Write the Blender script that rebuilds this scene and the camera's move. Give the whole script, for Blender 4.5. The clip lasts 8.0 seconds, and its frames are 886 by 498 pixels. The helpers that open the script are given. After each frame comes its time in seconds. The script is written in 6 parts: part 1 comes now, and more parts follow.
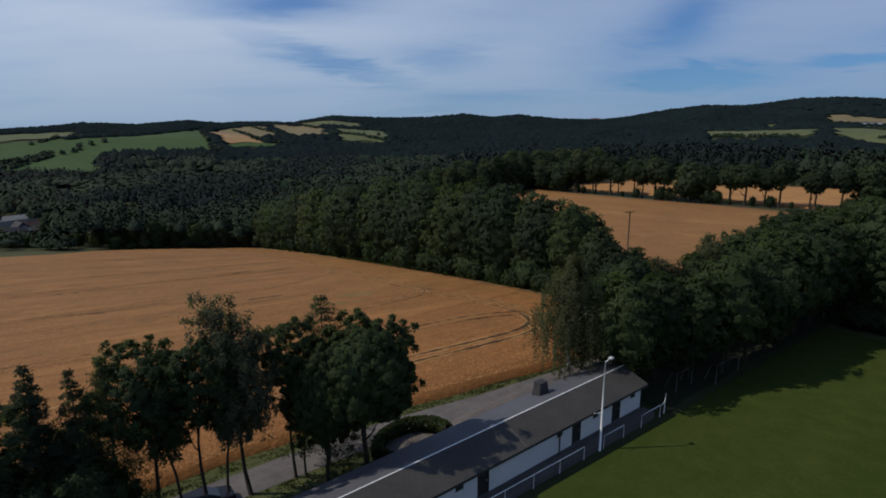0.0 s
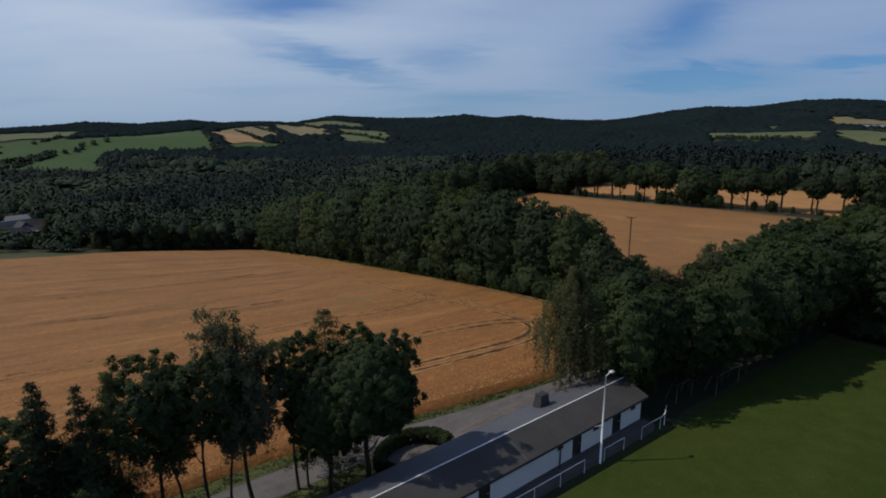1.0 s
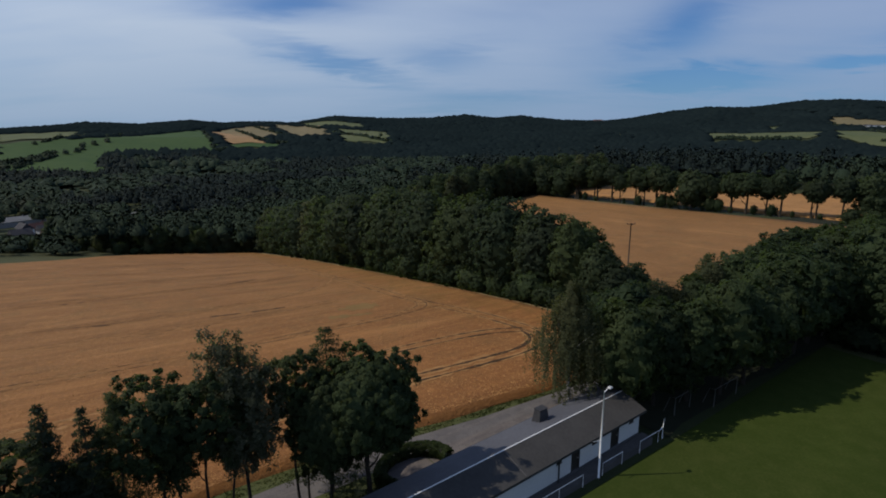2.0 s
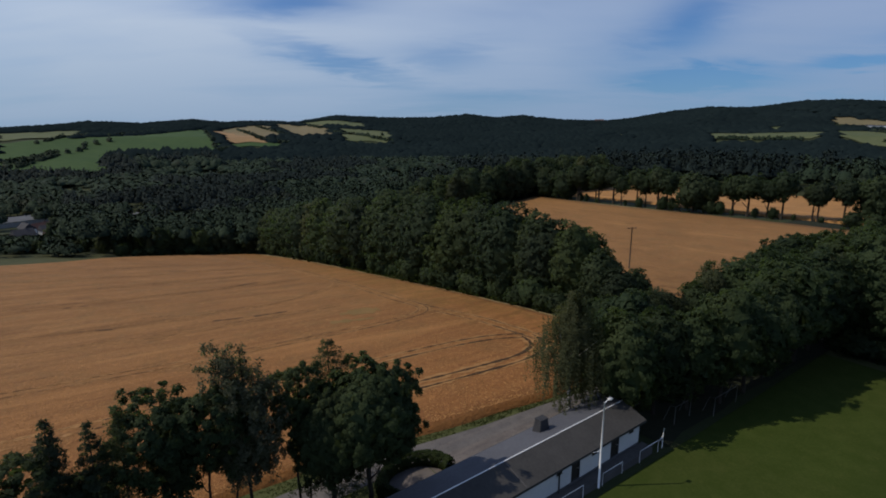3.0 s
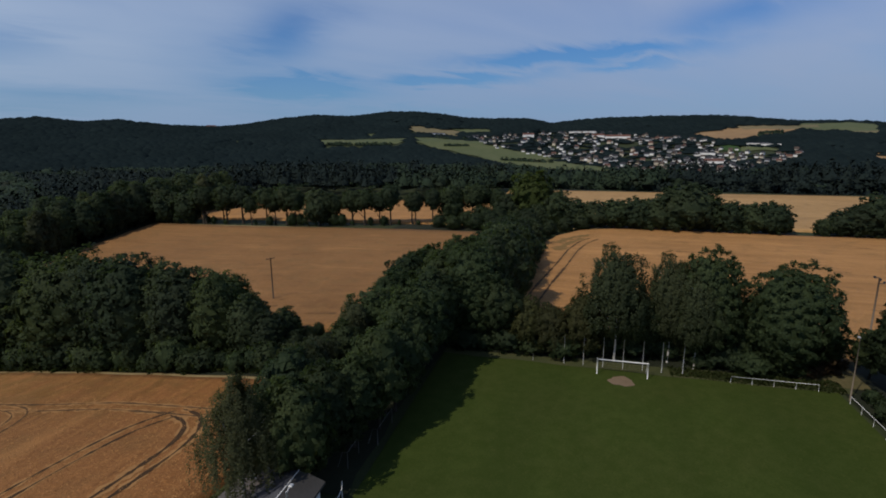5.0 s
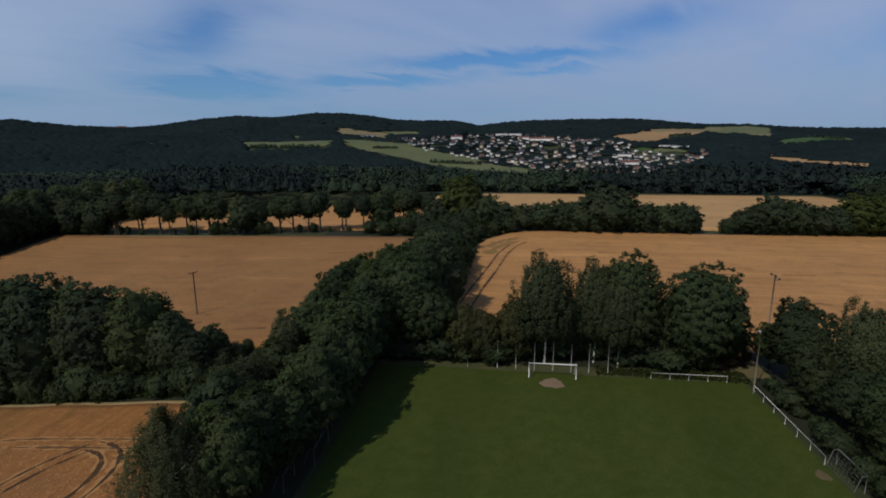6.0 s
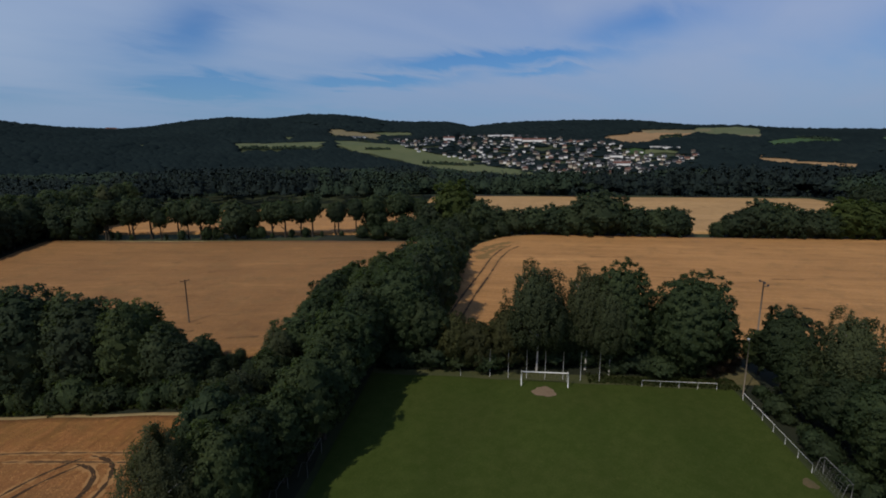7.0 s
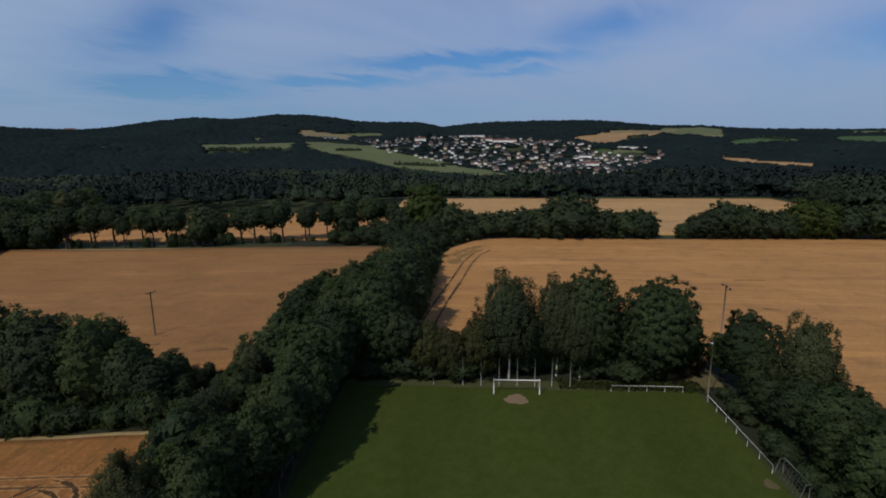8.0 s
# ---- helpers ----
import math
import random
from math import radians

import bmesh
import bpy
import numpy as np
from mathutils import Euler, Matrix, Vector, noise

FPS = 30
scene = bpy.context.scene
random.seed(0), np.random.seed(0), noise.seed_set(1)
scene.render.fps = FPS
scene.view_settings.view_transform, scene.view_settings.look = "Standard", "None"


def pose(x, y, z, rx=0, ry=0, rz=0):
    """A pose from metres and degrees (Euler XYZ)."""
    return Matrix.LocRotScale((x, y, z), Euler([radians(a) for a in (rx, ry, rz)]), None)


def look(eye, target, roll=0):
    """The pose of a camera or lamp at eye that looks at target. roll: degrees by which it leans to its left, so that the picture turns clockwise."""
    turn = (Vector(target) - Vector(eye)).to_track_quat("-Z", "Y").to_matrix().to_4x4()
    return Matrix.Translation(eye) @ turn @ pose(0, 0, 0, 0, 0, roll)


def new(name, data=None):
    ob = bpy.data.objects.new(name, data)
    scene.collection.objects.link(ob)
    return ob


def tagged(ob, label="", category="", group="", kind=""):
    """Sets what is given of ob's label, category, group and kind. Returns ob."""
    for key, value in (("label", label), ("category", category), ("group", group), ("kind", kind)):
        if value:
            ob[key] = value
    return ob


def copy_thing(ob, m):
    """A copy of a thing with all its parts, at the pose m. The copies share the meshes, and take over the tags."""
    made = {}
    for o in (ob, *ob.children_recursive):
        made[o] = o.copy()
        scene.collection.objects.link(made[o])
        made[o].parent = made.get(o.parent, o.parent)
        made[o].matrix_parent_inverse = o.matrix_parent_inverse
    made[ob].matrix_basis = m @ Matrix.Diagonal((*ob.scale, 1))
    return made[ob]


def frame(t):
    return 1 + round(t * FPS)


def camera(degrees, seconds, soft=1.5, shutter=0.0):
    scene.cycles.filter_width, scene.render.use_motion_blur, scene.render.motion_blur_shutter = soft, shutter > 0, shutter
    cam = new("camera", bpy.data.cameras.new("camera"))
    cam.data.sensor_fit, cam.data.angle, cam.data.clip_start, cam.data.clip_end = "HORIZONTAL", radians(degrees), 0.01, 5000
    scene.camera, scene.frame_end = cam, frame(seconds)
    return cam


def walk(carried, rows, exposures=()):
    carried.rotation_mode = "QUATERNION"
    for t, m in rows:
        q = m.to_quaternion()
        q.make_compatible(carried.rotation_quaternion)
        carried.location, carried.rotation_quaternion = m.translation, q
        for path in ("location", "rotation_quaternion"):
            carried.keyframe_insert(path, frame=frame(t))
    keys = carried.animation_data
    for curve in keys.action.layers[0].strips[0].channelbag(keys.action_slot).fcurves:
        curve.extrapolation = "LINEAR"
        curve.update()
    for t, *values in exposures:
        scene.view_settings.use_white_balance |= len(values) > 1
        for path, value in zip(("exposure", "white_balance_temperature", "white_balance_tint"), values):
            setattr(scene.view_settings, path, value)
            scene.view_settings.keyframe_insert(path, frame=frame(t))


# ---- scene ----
cam = camera(80.2, 8.0, 1.85)
METRES, EYE, TILT, LEAN, TURN = 18.0, 27.0, -12.8, 0.0, 0.0
PATH = [
    (0, (-0.199, 0.960, 26.118), (-0.2020, 2.9134, 25.6889), -0.30),
    (0.5, (-0.260, 0.853, 26.725), (-0.2640, 2.8069, 26.2980), -0.20),
    (1, (-0.274, 0.851, 27.272), (-0.2820, 2.8047, 26.8441), -0.10),
    (1.5, (-0.249, 0.789, 28.003), (-0.2570, 2.7426, 27.5749), -0.10),
    (3, (-0.276, 0.609, 29.874), (-0.2900, 2.5620, 29.4430), -0.00),
    (3.5, (-0.233, 0.624, 30.240), (-0.2490, 2.5767, 29.8078), 0.00),
    (3.6, (-0.250, 0.650, 30.380), (-0.2660, 2.6027, 29.9478), 0.05),
    (3.7, (-0.300, 1.600, 31.000), (-0.3143, 3.5530, 30.5692), 0.16),
    (3.8, (-0.400, 4.200, 33.050), (-0.3441, 6.1524, 32.6198), 0.24),
    (3.9, (-0.459, 4.216, 33.432), (-0.3697, 6.1678, 33.0025), 0.32),
    (4, (-0.518, 4.233, 33.814), (-0.3530, 6.1795, 33.3851), 0.40),
    (4.1, (-0.526, 4.163, 34.021), (-0.2676, 6.0999, 33.5941), 0.32),
    (4.2, (-0.534, 4.093, 34.228), (-0.1671, 6.0129, 33.8030), 0.24),
    (4.3, (-0.542, 4.024, 34.436), (-0.0500, 5.9153, 34.0120), 0.16),
    (4.5, (-0.558, 3.884, 34.850), (0.1811, 5.6943, 34.4299), 0.00),
    (4.6, (-0.574, 3.869, 35.028), (0.2886, 5.6242, 34.6091), -0.04),
    (4.8, (-0.605, 3.839, 35.385), (0.4821, 5.4651, 34.9676), -0.12),
    (5, (-0.636, 3.809, 35.742), (0.5919, 5.3319, 35.3260), -0.20),
    (5.1, (-0.651, 3.816, 35.888), (0.6311, 5.2933, 35.4722), -0.19),
    (5.2, (-0.667, 3.823, 36.034), (0.6616, 5.2593, 35.6184), -0.19),
    (6.3, (-0.835, 3.899, 37.637), (0.5901, 5.2405, 37.2265), -0.11),
    (6.5, (-0.866, 3.913, 37.929), (0.5653, 5.2483, 37.5189), -0.10),
    (7, (-0.784, 3.741, 38.664), (0.6539, 5.0699, 38.2560), -0.20),
    (7.5, (-0.465, 3.428, 39.473), (0.9770, 4.7530, 39.0670), -0.20),
    (7.8, (-0.527, 3.553, 39.963), (0.9316, 4.8595, 39.5560), -0.26),
    (8, (-0.568, 3.636, 40.290), (0.9381, 4.8871, 39.8820), -0.30),
]
# the picture darkens a little as the camera turns into the brighter sky
EXPOSURES = [(0, -0.02), (3.0, -0.01), (3.7, -0.02), (3.9, -0.09), (4.5, -0.12), (5.0, -0.07), (8.0, -0.06)]
walk(cam, [(t, look(eye, target, roll)) for t, eye, target, roll in PATH], EXPOSURES)

# ---- light ----
SUN_EL, SUN_FROM = 47.0, Vector((-0.998, -0.06, 0.0))
world = bpy.data.worlds.new("sky")
scene.world = world
world.use_nodes = True
wn, wl = world.node_tree.nodes, world.node_tree.links
wn.clear()
w_out = wn.new("ShaderNodeOutputWorld")
w_bg = wn.new("ShaderNodeBackground")
w_sky = wn.new("ShaderNodeTexSky")
w_sky.sky_type, w_sky.sun_disc = "NISHITA", False
w_sky.sun_elevation, w_sky.sun_rotation = radians(SUN_EL), radians(266.6)
w_sky.air_density, w_sky.dust_density, w_sky.ozone_density = 1.0, 0.1, 4.0
w_co = wn.new("ShaderNodeTexCoord")
w_sep = wn.new("ShaderNodeSeparateXYZ")
wl.new(w_co.outputs["Generated"], w_sep.inputs[0])


def w_math(op, a, b):
    n = wn.new("ShaderNodeMath")
    n.operation = op
    for i, v in enumerate((a, b)):
        if isinstance(v, (int, float)):
            n.inputs[i].default_value = v
        else:
            wl.new(v, n.inputs[i])
    return n.outputs[0]


# a flat cloud layer seen in perspective: the direction divided by its height
w_up = w_math("ADD", w_math("MAXIMUM", w_sep.outputs["Z"], 0.0), 0.13)
w_vec = wn.new("ShaderNodeCombineXYZ")
wl.new(w_math("DIVIDE", w_sep.outputs["X"], w_up), w_vec.inputs[0])
wl.new(w_math("DIVIDE", w_sep.outputs["Y"], w_up), w_vec.inputs[1])


def w_noise(scale, detail, rough, distort, stretch, turn, offset):
    m = wn.new("ShaderNodeMapping")
    m.inputs["Scale"].default_value = stretch
    m.inputs["Rotation"].default_value = (0, 0, radians(turn))
    m.inputs["Location"].default_value = offset
    wl.new(w_vec.outputs[0], m.inputs[0])
    n = wn.new("ShaderNodeTexNoise")
    n.inputs["Scale"].default_value, n.inputs["Detail"].default_value = scale, detail
    n.inputs["Roughness"].default_value, n.inputs["Distortion"].default_value = rough, distort
    wl.new(m.outputs[0], n.inputs["Vector"])
    return n.outputs["Fac"]


w_big = w_noise(0.55, 3, 0.5, 0.6, (0.55, 1.0, 1), 24, (0.3, 1.7, 0))
w_fine = w_noise(1.6, 4, 0.5, 0.9, (0.4, 1.0, 1), 30, (2.1, 0.4, 0))
w_sum = w_math("ADD", w_math("MULTIPLY", w_big, 0.72), w_math("MULTIPLY", w_fine, 0.28))
w_az = w_math("MULTIPLY", w_math("ARCTAN2", w_sep.outputs["X"], w_sep.outputs["Y"]), 57.296)
w_el = w_math("MULTIPLY", w_math("ARCSINE", w_sep.outputs["Z"], 0.0), 57.296)
w_warp = w_math("MULTIPLY", w_math("SUBTRACT", w_noise(3.0, 5, 0.6, 0.8, (0.5, 1.0, 1), 30, (4.0, 2.0, 0)), 0.5), 3.2)
w_el2 = w_math("ADD", w_el, w_warp)
w_az2 = w_math("ADD", w_az, w_math("MULTIPLY", w_warp, 2.5))
# openings in the veil of cloud: azimuth, height, half width, half height, depth, slant
GAPS = [(-10.5, 6.9, 7.5, 0.75, 0.5, -0.29), (-14, 12.5, 8, 0.9, 0.5, 0.1), (0, 7.6, 4.5, 1.0, 0.36, 0.0), (24.5, 4.9, 7, 0.85, 1.1, 0.0), (37, 6.1, 4.5, 0.32, 0.8, 0.05), (23, 9.8, 5, 1.7, 0.58, 0.3), (40, 5.9, 8, 0.36, 1.0, 0.03), (52, 7.9, 11.5, 0.5, 1.0, 0.03), (57, 6.7, 5, 0.28, 0.6, 0.0), (3, 3.2, 8, 0.8, 0.4, 0.0), (66, 10.5, 6, 1.2, 0.4, 0.1), (30, 2.6, 12, 0.5, 0.35, 0.0), (100, 9, 12, 1.5, 0.8, 0.1), (-60, 10, 12, 1.5, 0.8, 0.1), (-110, 12, 20, 3, 0.9, 0.1), (170, 10, 20, 2.5, 0.9, 0.1), (60, 22, 14, 3, 0.8, 0.1), (-20, 24, 16, 3.5, 0.8, -0.1)]
w_open = None
for g_az, g_el, g_w, g_h, g_d, g_s in GAPS:
    da = w_math("SUBTRACT", w_az2, float(g_az))
    du = w_math("DIVIDE", da, float(g_w))
    dv = w_math("DIVIDE", w_math("SUBTRACT", w_math("SUBTRACT", w_el2, float(g_el)), w_math("MULTIPLY", da, float(g_s))), float(g_h) * 1.5)
    q = w_math("ADD", w_math("MULTIPLY", du, du), w_math("MULTIPLY", dv, dv))
    q = w_math("MULTIPLY", w_math("POWER", 2.718, w_math("MULTIPLY", q, -1.0)), g_d)
    w_open = q if w_open is None else w_math("MAXIMUM", w_open, q)
w_thin = w_math("MULTIPLY", w_math("SUBTRACT", 0.56, w_sum), 1.3)
w_veil = w_math("SUBTRACT", 0.88, w_math("ADD", w_math("MULTIPLY", w_open, 1.2), w_math("MAXIMUM", w_thin, 0.0)))
w_high = wn.new("ShaderNodeMapRange")
w_high.inputs["From Min"].default_value, w_high.inputs["From Max"].default_value = 16.0, 48.0
w_high.inputs["To Min"].default_value, w_high.inputs["To Max"].default_value = 1.0, 0.36
wl.new(w_el, w_high.inputs["Value"])
w_veil = w_math("MULTIPLY", w_veil, w_high.outputs["Result"])
w_ramp = wn.new("ShaderNodeValToRGB")
w_ramp.color_ramp.elements[0].position, w_ramp.color_ramp.elements[1].position = 0.0, 1.0
wl.new(w_veil, w_ramp.inputs[0])
w_mix = wn.new("ShaderNodeMixRGB")
wl.new(w_ramp.outputs[0], w_mix.inputs[0])
w_deep = wn.new("ShaderNodeMixRGB")
w_deep.blend_type = "MULTIPLY"
w_deep.inputs[0].default_value = 1.0
w_deep.inputs[2].default_value = (0.34, 0.68, 1.08, 1)
wl.new(w_sky.outputs[0], w_deep.inputs[1])
wl.new(w_deep.outputs[0], w_mix.inputs[1])
# clouds are brighter on the sun's side
w_side = wn.new("ShaderNodeValToRGB")
w_side.color_ramp.elements[0].position, w_side.color_ramp.elements[1].position = 0.15, 1.0
w_side.color_ramp.elements[0].color, w_side.color_ramp.elements[1].color = (0.76, 0.86, 0.99, 1), (0.48, 0.56, 0.77, 1)
for stop, tone in ((0.46, (0.575, 0.69, 0.88, 1)), (0.68, (0.405, 0.525, 0.755, 1)), (0.88, (0.40, 0.505, 0.74, 1))):
    w_side.color_ramp.elements.new(stop).color = tone
wl.new(w_math("ADD", w_math("MULTIPLY", w_sep.outputs["X"], 0.5), 0.5), w_side.inputs[0])
w_bright = wn.new("ShaderNodeMixRGB")
w_bright.blend_type = "MULTIPLY"
w_bright.inputs[0].default_value = 1.0
w_bright.inputs[2].default_value = (10.4, 10.4, 10.4, 1)
wl.new(w_side.outputs[0], w_bright.inputs[1])
wl.new(w_bright.outputs[0], w_mix.inputs[2])
# pale haze low over the horizon
w_haze = wn.new("ShaderNodeValToRGB")
w_haze.color_ramp.elements[0].position, w_haze.color_ramp.elements[1].position = 0.0, 0.2
w_haze.color_ramp.elements[0].color, w_haze.color_ramp.elements[1].color = (0.75, 0.75, 0.75, 1), (0, 0, 0, 1)
wl.new(w_sep.outputs["Z"], w_haze.inputs[0])
w_low = wn.new("ShaderNodeMixRGB")
w_low.inputs[2].default_value = (2.5, 3.95, 6.2, 1)
wl.new(w_haze.outputs[0], w_low.inputs[0])
wl.new(w_mix.outputs[0], w_low.inputs[1])
wl.new(w_low.outputs[0], w_bg.inputs[0])
w_bg.inputs[1].default_value = 0.075
wl.new(w_bg.outputs[0], w_out.inputs[0])

sun = new("sun", bpy.data.lights.new("sun", "SUN"))
sun.data.energy, sun.data.angle, sun.data.color = 2.85, radians(0.53), (1.0, 0.9, 0.75)
sun_dir = SUN_FROM.normalized() * math.cos(radians(SUN_EL)) + Vector((0, 0, math.sin(radians(SUN_EL))))
sun.matrix_world = look(sun_dir * 300, (0, 0, 0))

# ---- materials ----


class Nodes:
    """A node material with shorthands."""

    def __init__(self, name, rough=0.8, metal=0.0):
        self.m = bpy.data.materials.new(name)
        self.m.use_nodes = True
        self.t = self.m.node_tree
        self.p = self.t.nodes["Principled BSDF"]
        self.p.inputs["Roughness"].default_value = rough
        self.p.inputs["Metallic"].default_value = metal
        self.p.inputs["Specular IOR Level"].default_value = 0.25

    def node(self, kind, **values):
        n = self.t.nodes.new(kind)
        for k, v in values.items():
            n.inputs[k].default_value = v
        return n

    def link(self, a, b):
        self.t.links.new(a, b)

    def place(self, scale=(1, 1, 1), turn=0.0, generated=False):
        if generated:
            c = self.node("ShaderNodeTexCoord").outputs["Object"]
        else:
            c = self.node("ShaderNodeNewGeometry").outputs["Position"]
        if turn:
            q = self.node("ShaderNodeMapping", Rotation=(0, 0, radians(turn)))
            self.link(c, q.inputs[0])
            c = q.outputs[0]
        m = self.node("ShaderNodeMapping", Scale=scale)
        self.link(c, m.inputs[0])
        return m.outputs[0]

    def noise(self, scale, detail=4, rough=0.6, where=None, distort=0.0):
        n = self.node("ShaderNodeTexNoise", Scale=scale, Detail=detail, Roughness=rough, Distortion=distort)
        self.link(where or self.place(), n.inputs["Vector"])
        return n.outputs["Fac"]

    def ramp(self, fac, lo, hi, c0, c1):
        r = self.node("ShaderNodeValToRGB")
        e = r.color_ramp.elements
        e[0].position, e[1].position, e[0].color, e[1].color = lo, hi, (*c0, 1), (*c1, 1)
        self.link(fac, r.inputs[0])
        return r.outputs[0]

    def mix(self, fac, a, b, mode="MIX"):
        n = self.node("ShaderNodeMixRGB")
        n.blend_type = mode
        for i, v in enumerate((fac, a, b)):
            if isinstance(v, (int, float)):
                n.inputs[i].default_value = v
            elif isinstance(v, tuple):
                n.inputs[i].default_value = (*v, 1)
            else:
                self.link(v, n.inputs[i])
        return n.outputs[0]

    def color(self, c):
        if isinstance(c, tuple):
            self.p.inputs["Base Color"].default_value = (*c, 1)
        else:
            self.link(c, self.p.inputs["Base Color"])
        return self

    def bump(self, fac, strength, distance):
        n = self.node("ShaderNodeBump", Strength=strength, Distance=distance)
        self.link(fac, n.inputs["Height"])
        self.link(n.outputs[0], self.p.inputs["Normal"])
        return self


def two_tone(name, c0, c1, coarse, fine, rough=0.85, bump=0.0, metal=0.0):
    """Two colours mixed at a coarse and a fine scale."""
    k = Nodes(name, rough, metal)
    a = k.ramp(k.noise(coarse, 3), 0.35, 0.65, c0, c1)
    f = k.noise(fine, 5)
    k.color(k.mix(0.55, a, k.ramp(f, 0.3, 0.7, c0, c1)))
    if bump:
        k.bump(f, 0.6, bump)
    return k.m


ROW = 36.87  # degrees: the crop rows, the pitch and the buildings share this axis


def wheat(name, c0, c1, seed_shift=0.0, turn=0.0, ruddy=False):
    k = Nodes(name, 0.9)
    rows = k.noise(1.0, 3, 0.55, k.place((0.014, 0.42, 1), -ROW + 2 + turn))
    drills = k.noise(1.0, 2, 0.5, k.place((0.06, 1.9, 1), -ROW + 2 + turn))
    big = k.noise(0.02 + seed_shift, 4, 0.6)
    mid = k.noise(0.16, 5, 0.65)
    fine = k.noise(3.5, 4, 0.7)
    c = k.ramp(rows, 0.3, 0.72, c0, c1)
    c = k.mix(k.ramp(drills, 0.35, 0.65, (0, 0, 0), (0.5, 0.5, 0.5)), c, c0)
    c = k.mix(k.ramp(big, 0.42, 0.7, (0, 0, 0), (0.55, 0.55, 0.55)), c, tuple(v * 0.86 for v in c0))
    c = k.mix(k.ramp(mid, 0.5, 0.7, (0, 0, 0), (0.55, 0.55, 0.55)), c, (0.18, 0.112, 0.042))
    lodged = k.noise(1.0, 4, 0.65, k.place((0.1, 0.75, 1), -ROW + 2 + turn))
    c = k.mix(k.ramp(lodged, 0.59, 0.7, (0, 0, 0), (0.62, 0.62, 0.62)), c, tuple(v * 0.48 for v in c0))
    c = k.mix(k.ramp(lodged, 0.24, 0.36, (0.35, 0.35, 0.35), (0, 0, 0)), c, tuple(min(1.0, v * 1.18) for v in c1))
    c = k.mix(k.ramp(fine, 0.25, 0.75, (0.45, 0.45, 0.45), (0, 0, 0)), c, tuple(v * 0.55 for v in c0))
    fleck = k.noise(1.4, 4, 0.7)
    c = k.mix(k.ramp(fleck, 0.55, 0.72, (0, 0, 0), (0.5, 0.5, 0.5)), c, tuple(min(1.0, v * 1.3) for v in c1))
    c = k.mix(k.ramp(fleck, 0.28, 0.44, (0.4, 0.4, 0.4), (0, 0, 0)), c, tuple(v * 0.62 for v in c0))
    swathe = k.noise(1.0, 4, 0.6, k.place((0.02, 0.13, 1), -ROW + 2 + turn), 0.6)
    c = k.mix(k.ramp(swathe, 0.54, 0.7, (0, 0, 0), (0.6, 0.6, 0.6)), c, tuple(v * 0.66 for v in c0))
    c = k.mix(k.ramp(swathe, 0.28, 0.42, (0.4, 0.4, 0.4), (0, 0, 0)), c, tuple(min(1.0, v * 1.12) for v in c1))
    if ruddy:
        # riper, redder ears towards the lane
        across = k.node("ShaderNodeVectorMath")
        across.operation = "DOT_PRODUCT"
        across.inputs[1].default_value = (0.6, -0.8, 0.0)
        k.link(k.place(), across.inputs[0])
        far_to_near = k.node("ShaderNodeMapRange")
        for slot, val in (("From Min", -95.0), ("From Max", -45.0), ("To Min", 0.0), ("To Max", 1.0)):
            far_to_near.inputs[slot].default_value = val
        k.link(across.outputs["Value"], far_to_near.inputs["Value"])
        c = k.mix(far_to_near.outputs["Result"], c, k.mix(1.0, c, (0.97, 0.86, 0.76), "MULTIPLY"))
        # the headland along the wood: thinner, paler straw with weeds
        along = k.node("ShaderNodeVectorMath")
        along.operation = "DOT_PRODUCT"
        along.inputs[1].default_value = (0.8, 0.6, 0.0)
        k.link(k.place(), along.inputs[0])
        turnrow = k.node("ShaderNodeMapRange")
        for slot, val in (("From Min", 50.0), ("From Max", 60.0), ("To Min", 0.0), ("To Max", 1.0)):
            turnrow.inputs[slot].default_value = val
        k.link(along.outputs["Value"], turnrow.inputs["Value"])
        weeds = k.ramp(k.noise(0.22, 4, 0.65, None, 0.8), 0.4, 0.62, (1.04, 1.0, 0.94), (0.86, 0.9, 0.74))
        c = k.mix(turnrow.outputs["Result"], c, k.mix(1.0, c, weeds, "MULTIPLY"))
    k.color(c)
    rough = k.noise(1.3, 5, 0.7)
    k.bump(k.mix(0.5, fine, rough), 0.7, 0.45)
    return k.m


